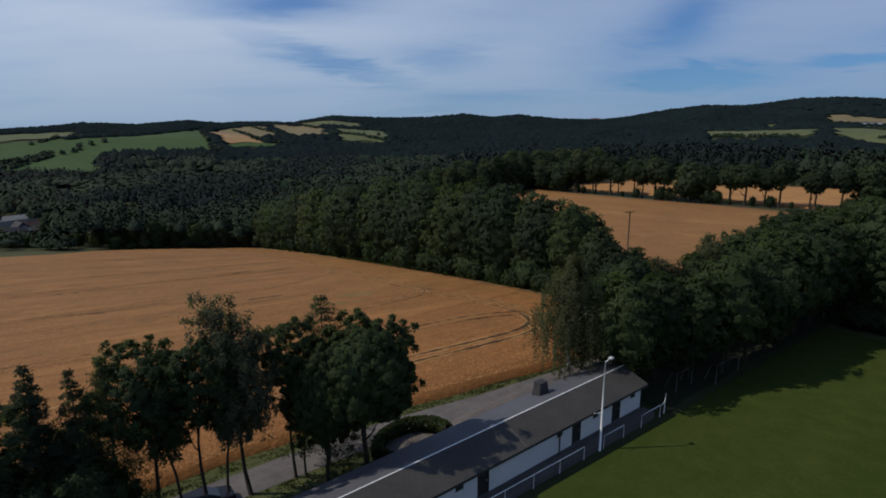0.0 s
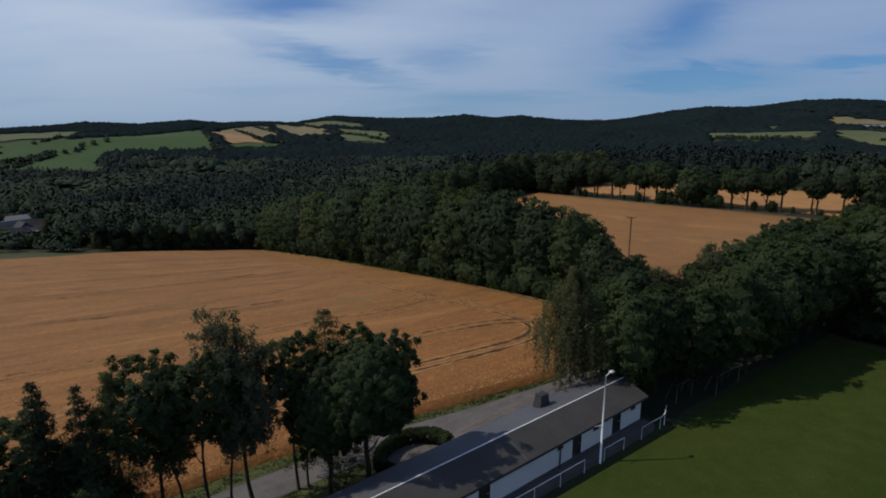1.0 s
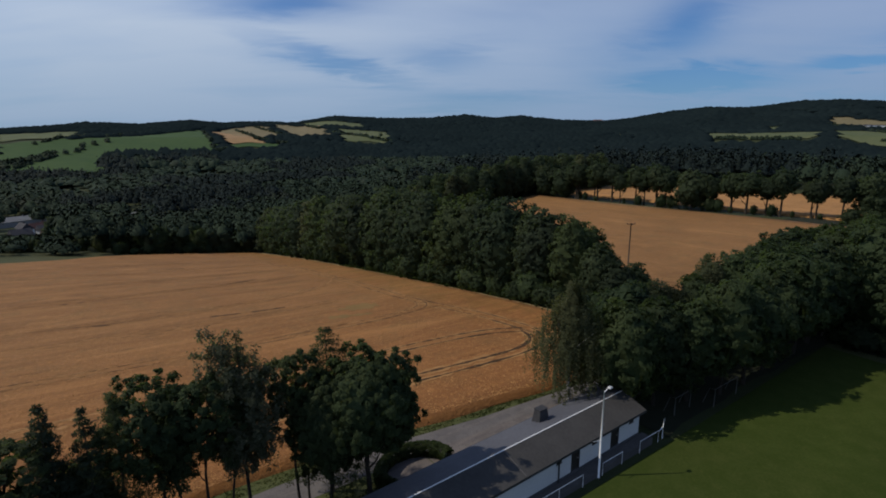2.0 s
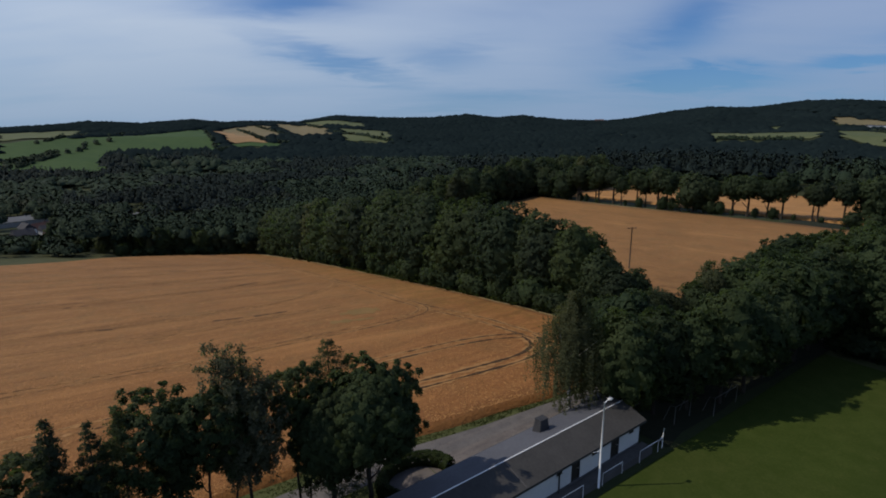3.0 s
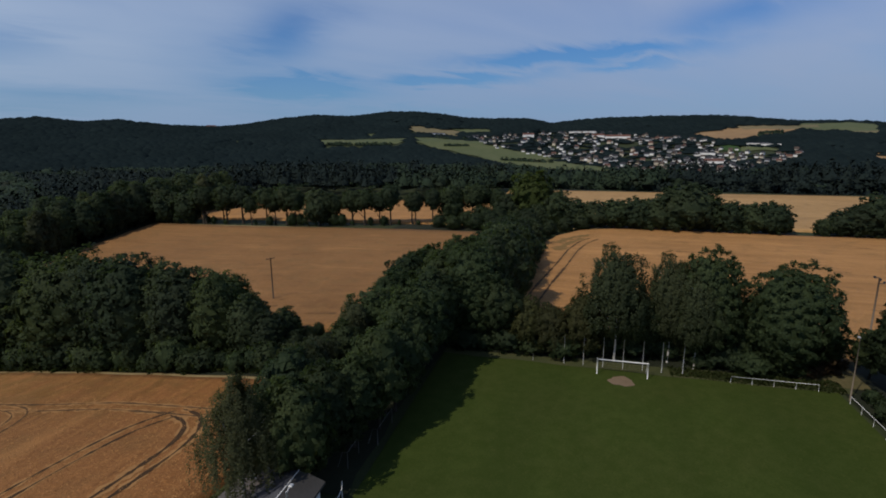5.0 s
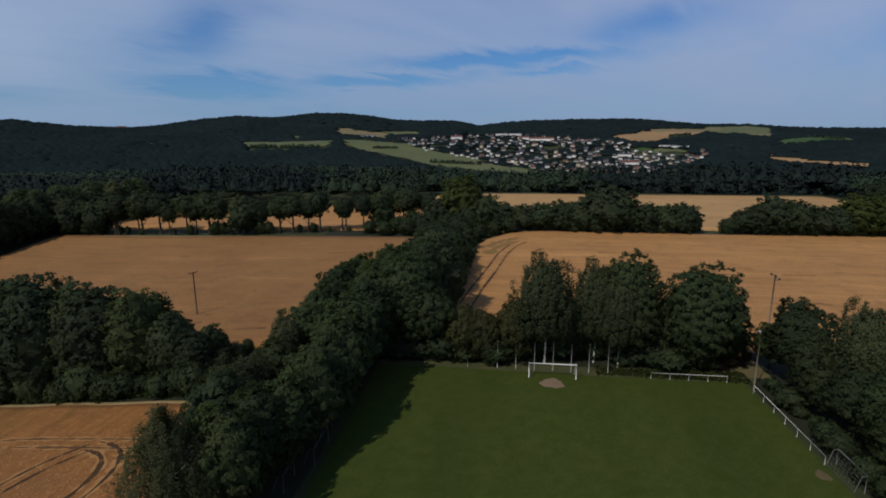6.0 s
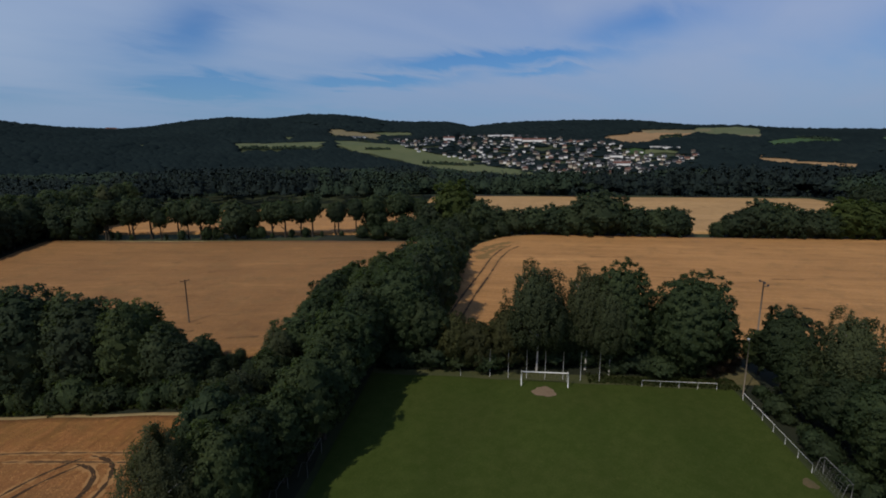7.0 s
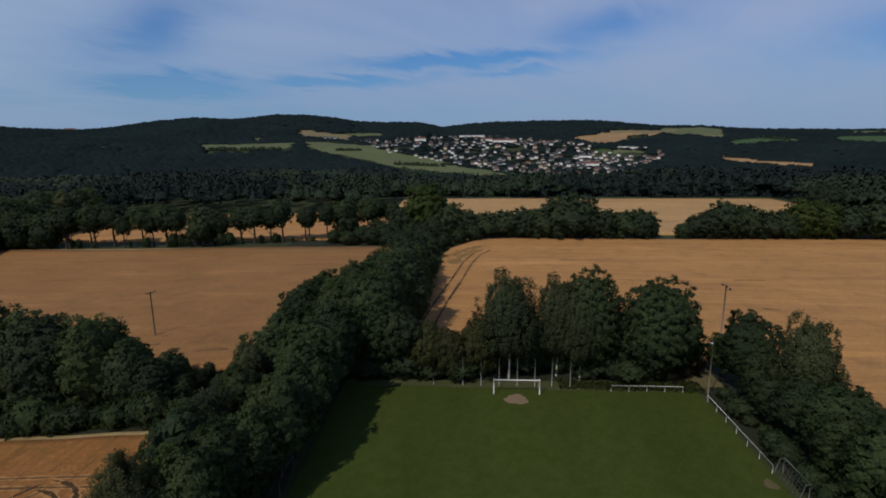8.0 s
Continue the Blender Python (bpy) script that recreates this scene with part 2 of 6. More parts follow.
def leafy(name, dark, light, sheen=0.45):
    k = Nodes(name, sheen + 0.2)
    k.p.inputs["Specular IOR Level"].default_value = 0.12
    isl = k.node("ShaderNodeNewGeometry").outputs["Random Per Island"]
    tree = k.node("ShaderNodeObjectInfo").outputs["Random"]
    c = k.ramp(isl, 0.0, 1.0, dark, light)
    c = k.mix(k.ramp(tree, 0.0, 1.0, (0, 0, 0), (0.5, 0.5, 0.5)), c, tuple(v * f for v, f in zip(dark, (1.25, 0.95, 1.0))))
    swing = k.node("ShaderNodeMath")
    swing.operation = "FRACT"
    k.link(k.ramp(tree, 0.0, 1.0, (0, 0, 0), (7.3, 7.3, 7.3)), swing.inputs[0])
    c = k.mix(1.0, c, k.ramp(swing.outputs[0], 0.0, 1.0, (0.72, 0.74, 0.8), (1.3, 1.24, 1.12)), "MULTIPLY")
    patch = k.noise(0.35, 3)
    c = k.mix(k.ramp(patch, 0.4, 0.7, (0, 0, 0), (0.45, 0.45, 0.45)), c, tuple(v * 0.7 for v in dark))
    fine = k.noise(3.2, 3, 0.7)
    c = k.mix(k.ramp(fine, 0.36, 0.58, (0.45, 0.45, 0.45), (0, 0, 0)), c, tuple(v * 0.6 for v in dark))
    k.color(c)
    k.bump(fine, 0.5, 0.25)
    tr = k.node("ShaderNodeBsdfTranslucent")
    k.link(k.mix(1.0, c, (1.25, 1.3, 0.8), "MULTIPLY"), tr.inputs["Color"])
    mx = k.node("ShaderNodeMixShader", Fac=0.52)
    k.link(k.p.outputs[0], mx.inputs[1])
    k.link(tr.outputs[0], mx.inputs[2])
    k.link(mx.outputs[0], k.t.nodes["Material Output"].inputs["Surface"])
    return k.m


M_GROUND = two_tone("meadow_ground", (0.022, 0.03, 0.011), (0.036, 0.045, 0.016), 0.05, 1.2, 0.95, 0.1)
M_FLOOR = two_tone("shaded_forest_floor", (0.01, 0.014, 0.007), (0.02, 0.023, 0.011), 0.08, 1.5, 0.95, 0.1)


def pitch_material():
    k = Nodes("mown_grass", 1.0)
    k.p.inputs["Specular IOR Level"].default_value = 0.05
    mow = k.noise(1.0, 1, 0.4, k.place((0.02, 0.16, 1), -ROW))
    wear = k.noise(0.07, 4, 0.6)
    fine = k.noise(4.0, 5, 0.7)
    c = k.ramp(mow, 0.35, 0.65, (0.042, 0.058, 0.013), (0.052, 0.07, 0.0155))
    c = k.mix(k.ramp(wear, 0.42, 0.7, (0, 0, 0), (0.6, 0.6, 0.6)), c, (0.058, 0.066, 0.018))
    tuft = k.noise(0.5, 5, 0.7)
    c = k.mix(k.ramp(tuft, 0.38, 0.68, (0.5, 0.5, 0.5), (0, 0, 0)), c, (0.025, 0.042, 0.006))
    c = k.mix(k.ramp(k.noise(1.1, 4, 0.65), 0.56, 0.72, (0, 0, 0), (0.35, 0.35, 0.35)), c, (0.075, 0.08, 0.022))
    c = k.mix(k.ramp(fine, 0.3, 0.7, (0.4, 0.4, 0.4), (0, 0, 0)), c, (0.022, 0.036, 0.008))
    k.color(c).bump(fine, 0.4, 0.04)
    return k.m


M_PITCH = pitch_material()
M_VERGE = two_tone("rough_grass", (0.046, 0.06, 0.019), (0.082, 0.088, 0.032), 0.25, 2.5, 0.95, 0.12)
# Darker copy of rough_grass: goal-end shade in its colour; dull olive beyond the wheat.
M_STRIP = two_tone("rough_goal_end_grass", (0.036, 0.046, 0.016), (0.066, 0.066, 0.025), 0.25, 2.5, 0.95, 0.12)
M_WHEAT = wheat("ripe_wheat", (0.236, 0.109, 0.036), (0.368, 0.187, 0.067), ruddy=True)
M_WHEAT2 = wheat("ripe_wheat_paler", (0.367, 0.184, 0.063), (0.520, 0.270, 0.098), 0.006, 90)
M_WHEAT3 = wheat("ripe_wheat_bleached", (0.4, 0.24, 0.1), (0.5, 0.31, 0.135), 0.004, 90)
M_WHEAT4 = wheat("ripe_wheat_ruddy", (0.2365, 0.1165, 0.0408), (0.3354, 0.1726, 0.062), 0.006, 90)
# Ribbons lie on the crop; the gap's shade is put into their colour.
M_TRAM = two_tone("wheel_track_soil_shade", (0.06, 0.032, 0.013), (0.115, 0.062, 0.025), 0.3, 3.0, 0.95, 0.05)
M_TRAM_DARK = two_tone("wheel_track_deep_shade", (0.03, 0.016, 0.007), (0.06, 0.032, 0.013), 0.3, 3.0, 0.95, 0.05)
M_RIM = two_tone("bent_wheat_stalks", (0.24, 0.12, 0.042), (0.36, 0.19, 0.07), 0.5, 2.5, 0.9, 0.1)
M_LODGED = two_tone("lodged_wheat", (0.095, 0.05, 0.019), (0.17, 0.092, 0.036), 0.3, 3.0, 0.95, 0.05)
M_GREENCROP = two_tone("trampled_green_crop", (0.15, 0.1, 0.034), (0.235, 0.132, 0.046), 0.3, 2.5, 0.95, 0.1)


def dusty(name, dark, light, dust):
    """Worn paving or gravel with drifts of paler dust, dark patches and small stones."""
    k = Nodes(name, 0.92)
    c = k.ramp(k.noise(0.35, 5, 0.65), 0.35, 0.65, dark, light)
    along = k.noise(1.0, 4, 0.6, k.place((0.12, 1.4, 1), -ROW))
    c = k.mix(k.ramp(along, 0.45, 0.7, (0, 0, 0), (0.7, 0.7, 0.7)), c, dust)
    c = k.mix(k.ramp(k.noise(1.8, 5, 0.7), 0.55, 0.75, (0, 0, 0), (0.7, 0.7, 0.7)), c, tuple(v * 0.6 for v in dark))
    fine = k.noise(9.0, 4, 0.7)
    c = k.mix(k.ramp(fine, 0.35, 0.65, (0.35, 0.35, 0.35), (0, 0, 0)), c, tuple(v * 0.55 for v in dark))
    k.color(c).bump(fine, 0.5, 0.03)
    return k.m


M_ASPHALT = dusty("worn_asphalt", (0.095, 0.088, 0.088), (0.145, 0.134, 0.13), (0.17, 0.148, 0.135))
M_GRAVEL = dusty("grey_gravel", (0.1, 0.088, 0.085), (0.16, 0.14, 0.132), (0.19, 0.162, 0.146))
M_DRY = two_tone("dry_grass_lit_margin", (0.22, 0.16, 0.07), (0.36, 0.27, 0.13), 0.4, 3.0, 0.95, 0.1)
M_CORNER = two_tone("dry_corner_grass", (0.06, 0.06, 0.024), (0.125, 0.1, 0.046), 0.5, 3.0, 0.95, 0.1)
M_THIN = two_tone("thin_worn_turf", (0.06, 0.058, 0.026), (0.12, 0.085, 0.045), 0.8, 5.0, 0.95, 0.03)
M_SOIL = two_tone("bare_soil", (0.135, 0.094, 0.06), (0.2, 0.145, 0.095), 0.5, 5.0, 0.95, 0.03)
# Lane slope: the sky's blue sheen on the felt is put into this colour.
M_ROOF_L = two_tone("roofing_felt_sky_sheen", (0.0641, 0.067, 0.0821), (0.0986, 0.1025, 0.12), 0.25, 4.0, 0.75, 0.01)
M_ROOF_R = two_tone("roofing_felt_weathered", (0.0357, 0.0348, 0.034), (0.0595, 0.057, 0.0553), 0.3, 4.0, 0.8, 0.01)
M_WALL = two_tone("white_render", (0.48, 0.49, 0.5), (0.6, 0.6, 0.6), 0.4, 6.0, 0.9, 0.01)
M_PLINTH = two_tone("dark_plinth", (0.05, 0.05, 0.055), (0.09, 0.09, 0.095), 0.5, 5.0, 0.9, 0.01)
M_DARKDOOR = two_tone("dark_brown_paint", (0.02, 0.018, 0.016), (0.035, 0.03, 0.027), 1.0, 8.0, 0.6)
M_FASCIA = two_tone("dark_fascia_board", (0.03, 0.03, 0.032), (0.05, 0.05, 0.05), 1.0, 8.0, 0.7)
M_WHITE = two_tone("white_painted_steel", (0.7, 0.71, 0.72), (0.82, 0.82, 0.82), 0.8, 9.0, 0.45)
M_STEEL = two_tone("galvanised_steel", (0.38, 0.39, 0.4), (0.52, 0.53, 0.54), 1.0, 12.0, 0.5, 0.0, 0.3)
# Steel darkened in colour for the shade under the belt trees.
M_SHADE_STEEL = two_tone("shade_tinted_steel", (0.07, 0.07, 0.068), (0.13, 0.128, 0.12), 1.0, 12.0, 0.8)
M_PIPE = two_tone("bare_grey_pipe", (0.1, 0.103, 0.103), (0.17, 0.173, 0.17), 1.0, 12.0, 0.7)
M_CHIM = two_tone("dark_slate_cladding", (0.025, 0.026, 0.03), (0.05, 0.05, 0.055), 2.0, 9.0, 0.6, 0.01)
M_CONC = two_tone("terrace_concrete", (0.06, 0.058, 0.058), (0.1, 0.096, 0.092), 0.6, 6.0, 0.9, 0.01)
M_WOOD = two_tone("weathered_pole_wood", (0.12, 0.095, 0.075), (0.2, 0.165, 0.13), 1.5, 12.0, 0.9, 0.01)
M_POLE = two_tone("tarred_pole_wood", (0.04, 0.032, 0.026), (0.08, 0.065, 0.052), 1.5, 12.0, 0.9, 0.01)
M_GLASS = two_tone("lamp_glass", (0.5, 0.52, 0.55), (0.6, 0.62, 0.64), 2.0, 9.0, 0.15)
M_BARK = two_tone("grey_brown_bark", (0.05, 0.04, 0.032), (0.1, 0.085, 0.07), 1.5, 9.0, 0.95, 0.03)
# Ivied avenue bark; lane and belt trunks get their shade put into this colour.
M_DARKBARK = two_tone("ivy_and_shade_bark", (0.016, 0.014, 0.011), (0.034, 0.029, 0.022), 1.5, 9.0, 0.95, 0.03)
M_BIRCHBARK = two_tone("birch_bark", (0.16, 0.152, 0.143), (0.5, 0.485, 0.46), 1.8, 5.0, 0.8, 0.01)
M_NET = two_tone("goal_net_cord", (0.135, 0.1395, 0.135), (0.18, 0.1845, 0.18), 2.0, 9.0, 0.8)
L_MAPLE = leafy("maple_leaves", (0.046, 0.0718, 0.035), (0.0966, 0.1306, 0.057))
L_BELT = leafy("belt_maple_leaves", (0.0371, 0.0614, 0.0309), (0.0763, 0.1115, 0.0522))
L_WEEP = leafy("weeping_birch_leaves", (0.058, 0.076, 0.041), (0.105, 0.124, 0.061))
L_BIRCH = leafy("birch_leaves", (0.0571, 0.0765, 0.0419), (0.1016, 0.1267, 0.0628))
L_LIME = leafy("lime_leaves", (0.0417, 0.0662, 0.0318), (0.0813, 0.1152, 0.05))
L_SPRUCE = leafy("spruce_needles", (0.036, 0.052, 0.034), (0.064, 0.082, 0.05))
L_WOODS = leafy("woodland_leaves", (0.0394, 0.0628, 0.0358), (0.074, 0.1042, 0.0531))
L_LARCH = leafy("larch_needles", (0.04, 0.058, 0.03), (0.075, 0.095, 0.046))
L_OLIVE = leafy("olive_lime_leaves", (0.058, 0.07, 0.031), (0.112, 0.122, 0.05))
L_GREY = leafy("grey_birch_leaves", (0.08, 0.092, 0.06), (0.14, 0.152, 0.098))
L_BRAMBLE = leafy("rusty_bramble_leaves", (0.06, 0.043, 0.026), (0.12, 0.082, 0.045))
L_HEDGELIME = leafy("bright_hedge_leaves", (0.045, 0.07, 0.02), (0.085, 0.115, 0.035))
L_HEDGE = leafy("hedge_leaves", (0.0306, 0.051, 0.0168), (0.0714, 0.093, 0.028))


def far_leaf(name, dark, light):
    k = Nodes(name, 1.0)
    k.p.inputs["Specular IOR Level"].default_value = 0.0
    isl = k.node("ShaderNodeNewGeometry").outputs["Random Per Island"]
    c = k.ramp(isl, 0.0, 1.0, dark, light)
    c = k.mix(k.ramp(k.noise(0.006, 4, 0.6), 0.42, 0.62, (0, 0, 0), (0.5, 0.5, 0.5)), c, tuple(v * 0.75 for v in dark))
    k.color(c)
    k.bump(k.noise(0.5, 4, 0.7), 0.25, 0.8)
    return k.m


def valley_leaf(name, dark, light, worn):
    """Leaves of a mixed wood: each tree its own shade, with stands of darker conifers."""
    k = Nodes(name, 0.8)
    k.p.inputs["Specular IOR Level"].default_value = 0.1
    c = k.ramp(k.node("ShaderNodeNewGeometry").outputs["Random Per Island"], 0.0, 1.0, dark, light)
    c = k.mix(k.ramp(k.noise(0.08, 3, 0.6), 0.42, 0.6, (0, 0, 0), (0.7, 0.7, 0.7)), c, tuple(v * 0.7 for v in dark))
    c = k.mix(k.ramp(k.noise(0.02, 4, 0.6), 0.58, 0.68, (0, 0, 0), (0.6, 0.6, 0.6)), c, worn)
    k.color(c).bump(k.noise(0.9, 4, 0.7), 0.6, 0.9)
    return k.m


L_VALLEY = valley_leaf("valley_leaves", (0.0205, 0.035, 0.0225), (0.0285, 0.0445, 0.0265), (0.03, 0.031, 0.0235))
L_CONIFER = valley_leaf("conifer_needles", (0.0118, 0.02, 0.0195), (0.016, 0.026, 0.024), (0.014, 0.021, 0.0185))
# Blue tint of the farthest forest: haze put into the leaf colour.
L_FAR = far_leaf("distant_forest_hazed", (0.0105, 0.0172, 0.0192), (0.0133, 0.021, 0.022))

# ---- geometry helpers ----


def P(a, b):
    """Place on the plan: a along the pitch towards the far goal, b across it."""
    return 0.8 * a + 0.6 * b, 0.6 * a - 0.8 * b


def sstep(v, lo, hi):
    k = np.clip((v - lo) / (hi - lo), 0, 1)
    return k * k * (3 - 2 * k)


SKY_AZ = [-180, -60, -40, -37, -33.6, -29.7, -25.4, -22.5, -19.8, -15.5, -11.5, -5.1, -1.5, 2.1, 5.0, 8.0, 12.0, 15.5, 17.2, 19.5, 22.2, 25.6, 29.2, 33.3, 36.6, 39, 41.7, 47.7, 50.2, 54.2, 60.1, 65.8, 72.3, 75.8, 78.7, 83, 87, 90, 180]
SKY_EL = [0.6, 0.6, 0.55, 0.7, 1.08, 0.97, 1.38, 1.1, 1.2, 1.15, 1.92, 1.67, 1.67, 1.96, 1.67, 1.9, 1.5, 1.35, 1.36, 1.6, 2.05, 2.46, 2.38, 2.82, 2.78, 2.55, 2.2, 2.14, 1.6, 2.02, 2.22, 2.15, 1.48, 1.5, 1.25, 1.08, 1.0, 1.0, 0.7]


def height(x, y):
    """The lie of the land: a gently tilted plateau of fields, a valley round it and wooded hills beyond."""
    x, y = np.asarray(x, float), np.asarray(y, float)
    a, b = 0.8 * x + 0.6 * y, 0.6 * x - 0.8 * y
    s = np.clip(-(b + 40), 0, 260)
    fac = np.where(a < 70, np.clip(1 - 0.0053 * (70 - a), 0.3, 1), np.clip(1 - 0.0068 * (a - 70), 0.12, 1))
    near = -(0.1 * s + 0.00012 * s * s) * fac
    r, az = np.hypot(x, y - 3), np.degrees(np.arctan2(x, y - 3))
    e_top = np.interp(az, SKY_AZ, SKY_EL)
    e = np.interp(r, [300, 450, 700, 1000, 1300, 1650, 2500], [-11, -9.5, -6.4, -4.6, -2.4, -0.3, 0.0])
    e = e + e_top * sstep(r, 1500, 2500) - 0.35
    far = 33 + np.minimum(r, 2500) * np.tan(np.radians(e)) - np.clip(r - 2500, 0, None) * 0.03
    far = far + 3.0 * np.sin(x / 140.0 + 1.0) * np.sin(y / 170.0) * sstep(r, 500, 900)
    w = np.maximum(sstep(-b, 222, 430), sstep(a, 372, 560))
    w = np.maximum(w, sstep(r, 900, 1500))
    return near * (1 - w) + far * w


def mesh_np(name, verts, faces, material, smooth=True):
    """A mesh straight from arrays: verts (n, 3), faces (m, k)."""
    verts, faces = np.asarray(verts, np.float32), np.asarray(faces, np.int32)
    me = bpy.data.meshes.new(name)
    me.vertices.add(len(verts))
    me.vertices.foreach_set("co", verts.ravel())
    me.loops.add(faces.size)
    me.loops.foreach_set("vertex_index", faces.ravel())
    me.polygons.add(len(faces))
    me.polygons.foreach_set("loop_start", np.arange(0, faces.size, faces.shape[1], dtype=np.int32))
    me.update(calc_edges=True)
    me.polygons.foreach_set("use_smooth", np.full(len(faces), smooth))
    me.materials.append(material)
    return me


def grid_mesh(name, xs, ys, zs, material):
    """A quad sheet from three (n, m) arrays."""
    n, m = xs.shape
    idx = np.arange(n * m).reshape(n, m)
    faces = np.stack([idx[:-1, :-1], idx[1:, :-1], idx[1:, 1:], idx[:-1, 1:]], -1).reshape(-1, 4)
    return mesh_np(name, np.stack([xs, ys, zs], -1).reshape(-1, 3), faces, material)


def part(name, bm, material, parent, label=""):
    """Links a bmesh as one mesh object under a thing or part."""
    me = bpy.data.meshes.new(name)
    bm.to_mesh(me)
    bm.free()
    me.materials.append(material)
    ob = new(name, me)
    ob.parent = parent
    if label:
        ob["label"] = label
    return ob


def part_me(name, me, parent, label=""):
    ob = new(name, me)
    ob.parent = parent
    if label:
        ob["label"] = label
    return ob


def thing(name, m, label, category, group="", kind=""):
    ob = new(name)
    ob.matrix_basis = m
    return tagged(ob, label, category, group, kind)


def bm_box(x0, x1, y0, y1, z0, z1, bevel=0.0, bm=None):
    bm = bm or bmesh.new()
    made = bmesh.ops.create_cube(bm, size=1)["verts"]
    for v in made:
        v.co = Vector(((x0 + x1) / 2 + v.co.x * (x1 - x0), (y0 + y1) / 2 + v.co.y * (y1 - y0), (z0 + z1) / 2 + v.co.z * (z1 - z0)))
    if bevel:
        es = list({e for v in made for e in v.link_edges})
        bmesh.ops.bevel(bm, geom=es, offset=bevel, segments=1, affect="EDGES")
    return bm


def bm_tube(points, radii, seg=8, bm=None, caps=True):
    """A round tube along points."""
    bm = bm or bmesh.new()
    pts = [Vector(p) for p in points]
    rings = []
    for i, p in enumerate(pts):
        d = (pts[min(i + 1, len(pts) - 1)] - pts[max(i - 1, 0)]).normalized()
        side = d.cross(Vector((0.31, 0.9, 0.3))).normalized()
        up = side.cross(d)
        r = radii[i] if isinstance(radii, (list, tuple)) else radii
        rings.append([bm.verts.new(p + (side * math.cos(k * math.tau / seg) + up * math.sin(k * math.tau / seg)) * r) for k in range(seg)])
    for r0, r1 in zip(rings, rings[1:]):
        for k in range(seg):
            f = bm.faces.new((r0[k], r0[(k + 1) % seg], r1[(k + 1) % seg], r1[k]))
            f.smooth = True
    if caps:
        bm.faces.new(rings[0])
        bm.faces.new(list(reversed(rings[-1])))
    return bm


def plan_pose(a, b, z=0.0):
    """A local frame on the plan: its x runs along a, its y to the left of the pitch (minus b)."""
    x, y = P(a, b)
    return pose(x, y, z, 0, 0, ROW)


# ---- ground ----
rings = np.concatenate([np.linspace(2, 60, 20)[:-1], np.geomspace(60, 4900, 150)])
azs = np.radians(np.concatenate([np.arange(-60, 112, 0.8), np.arange(112, 300.1, 4)]))
gr, ga = np.meshgrid(rings, azs, indexing="ij")
gx, gy = gr * np.sin(ga), 3 + gr * np.cos(ga)
ground = tagged(new("ground", grid_mesh("ground", gx, gy, height(gx, gy) - 0.12, M_GROUND)), "rolling grassland and woodland ground of a hilly landscape", "ground", kind="structure")


def sheet(name, a0, a1, b0, b1, lift, material, label, step=4.0, edge=0.0, wobble=0.0, category="field", near=None, far=None, bend=None):
    """A piece of land on the plan, laid on the ground, with an upright edge if the crop stands high."""
    na, nb = max(2, int(abs(a1 - a0) / step)), max(2, int(abs(b1 - b0) / step))
    aa, bb = np.meshgrid(np.linspace(a0, a1, na + 1), np.linspace(b0, b1, nb + 1), indexing="ij")
    if near or far:
        u = (bb - b0) / (b1 - b0)
        lo = np.interp(aa, *far) if far else b0
        hi = np.interp(aa, *near) if near else b1
        bb = lo + (hi - lo) * u
    if bend:
        aa = aa + np.interp(bb, *bend) * np.clip((aa - a1 + 60) / 60, 0, 1)
    if wobble:
        ka, kb = np.linspace(-1, 1, na + 1)[:, None], np.linspace(-1, 1, nb + 1)[None, :]
        aa = aa + wobble * np.sin(bb / 17.0) * np.abs(ka) ** 6 * np.sign(ka) + 0.4 * wobble * np.sin(bb / 2.3) * np.abs(ka) ** 40
        bb = bb + wobble * np.sin(aa / 13.0) * np.abs(kb) ** 6 * np.sign(kb) + 0.4 * wobble * np.sin(aa / 2.1) * np.abs(kb) ** 40
    if edge:
        aa, bb = np.pad(aa, 1, mode="edge"), np.pad(bb, 1, mode="edge")
        da, db = 0.45 * np.sign(a1 - a0), 0.45 * np.sign(b1 - b0)
        aa[0, :] -= da
        aa[-1, :] += da
        bb[:, 0] -= db
        bb[:, -1] += db
    x, y = 0.8 * aa + 0.6 * bb, 0.6 * aa - 0.8 * bb
    z = height(x, y) + lift
    if edge:
        for sl in (np.s_[0, :], np.s_[-1, :], np.s_[:, 0], np.s_[:, -1]):
            z[sl] -= edge
    return tagged(new(name, grid_mesh(name, x, y, z, material)), label, category, kind="structure")


sheet("pitch", -30, 84, -24.0, 34.0, 0.02, M_PITCH, "mown green grass football pitch with faint mowing bands", 4, category="pitch")
WHEAT_EDGE = ([-200, 20, 34, 44, 70], [-42.7, -42.4, -39.9, -38.4, -35.5])
LANE_FAR = ([-200, 17, 24, 33, 43, 60], [-40.2, -40.0, -39.5, -38.1, -37.2, -35.4])
WOOD_SIDE = ([-236, -143, -92, -56, -36], [0.0, -0.6, -1.9, -3.0, -3.4])
BROW = ([-190, -60, -14, 0, 13, 36, 70], [-197, -201, -210, -215, -226, -233, -236])
sheet("field_1", -190, 70, -236, -41.5, 0.75, M_WHEAT, "ripe golden wheat field with wheel tracks, sloping gently away", 1.6, 0.9, 0.35, near=WHEAT_EDGE, far=BROW, bend=WOOD_SIDE)
sheet("field_2", 89, 196, -187, -37, 0.7, M_WHEAT4, "ripe wheat field between a wood and an avenue", 4, 0.9, 0.8, near=([89, 107, 116, 150, 196], [-38.5, -38, -32.5, -31, -30]))
sheet("field_3", 96, 214, -14.5, 260, 0.7, M_WHEAT2, "ripe wheat field behind the goal end", 3, 0.9, 0.8, far=([96, 150, 175, 192, 204, 210, 214], [-14.5, -14.5, -13, -9.5, -4, 1, 10]))
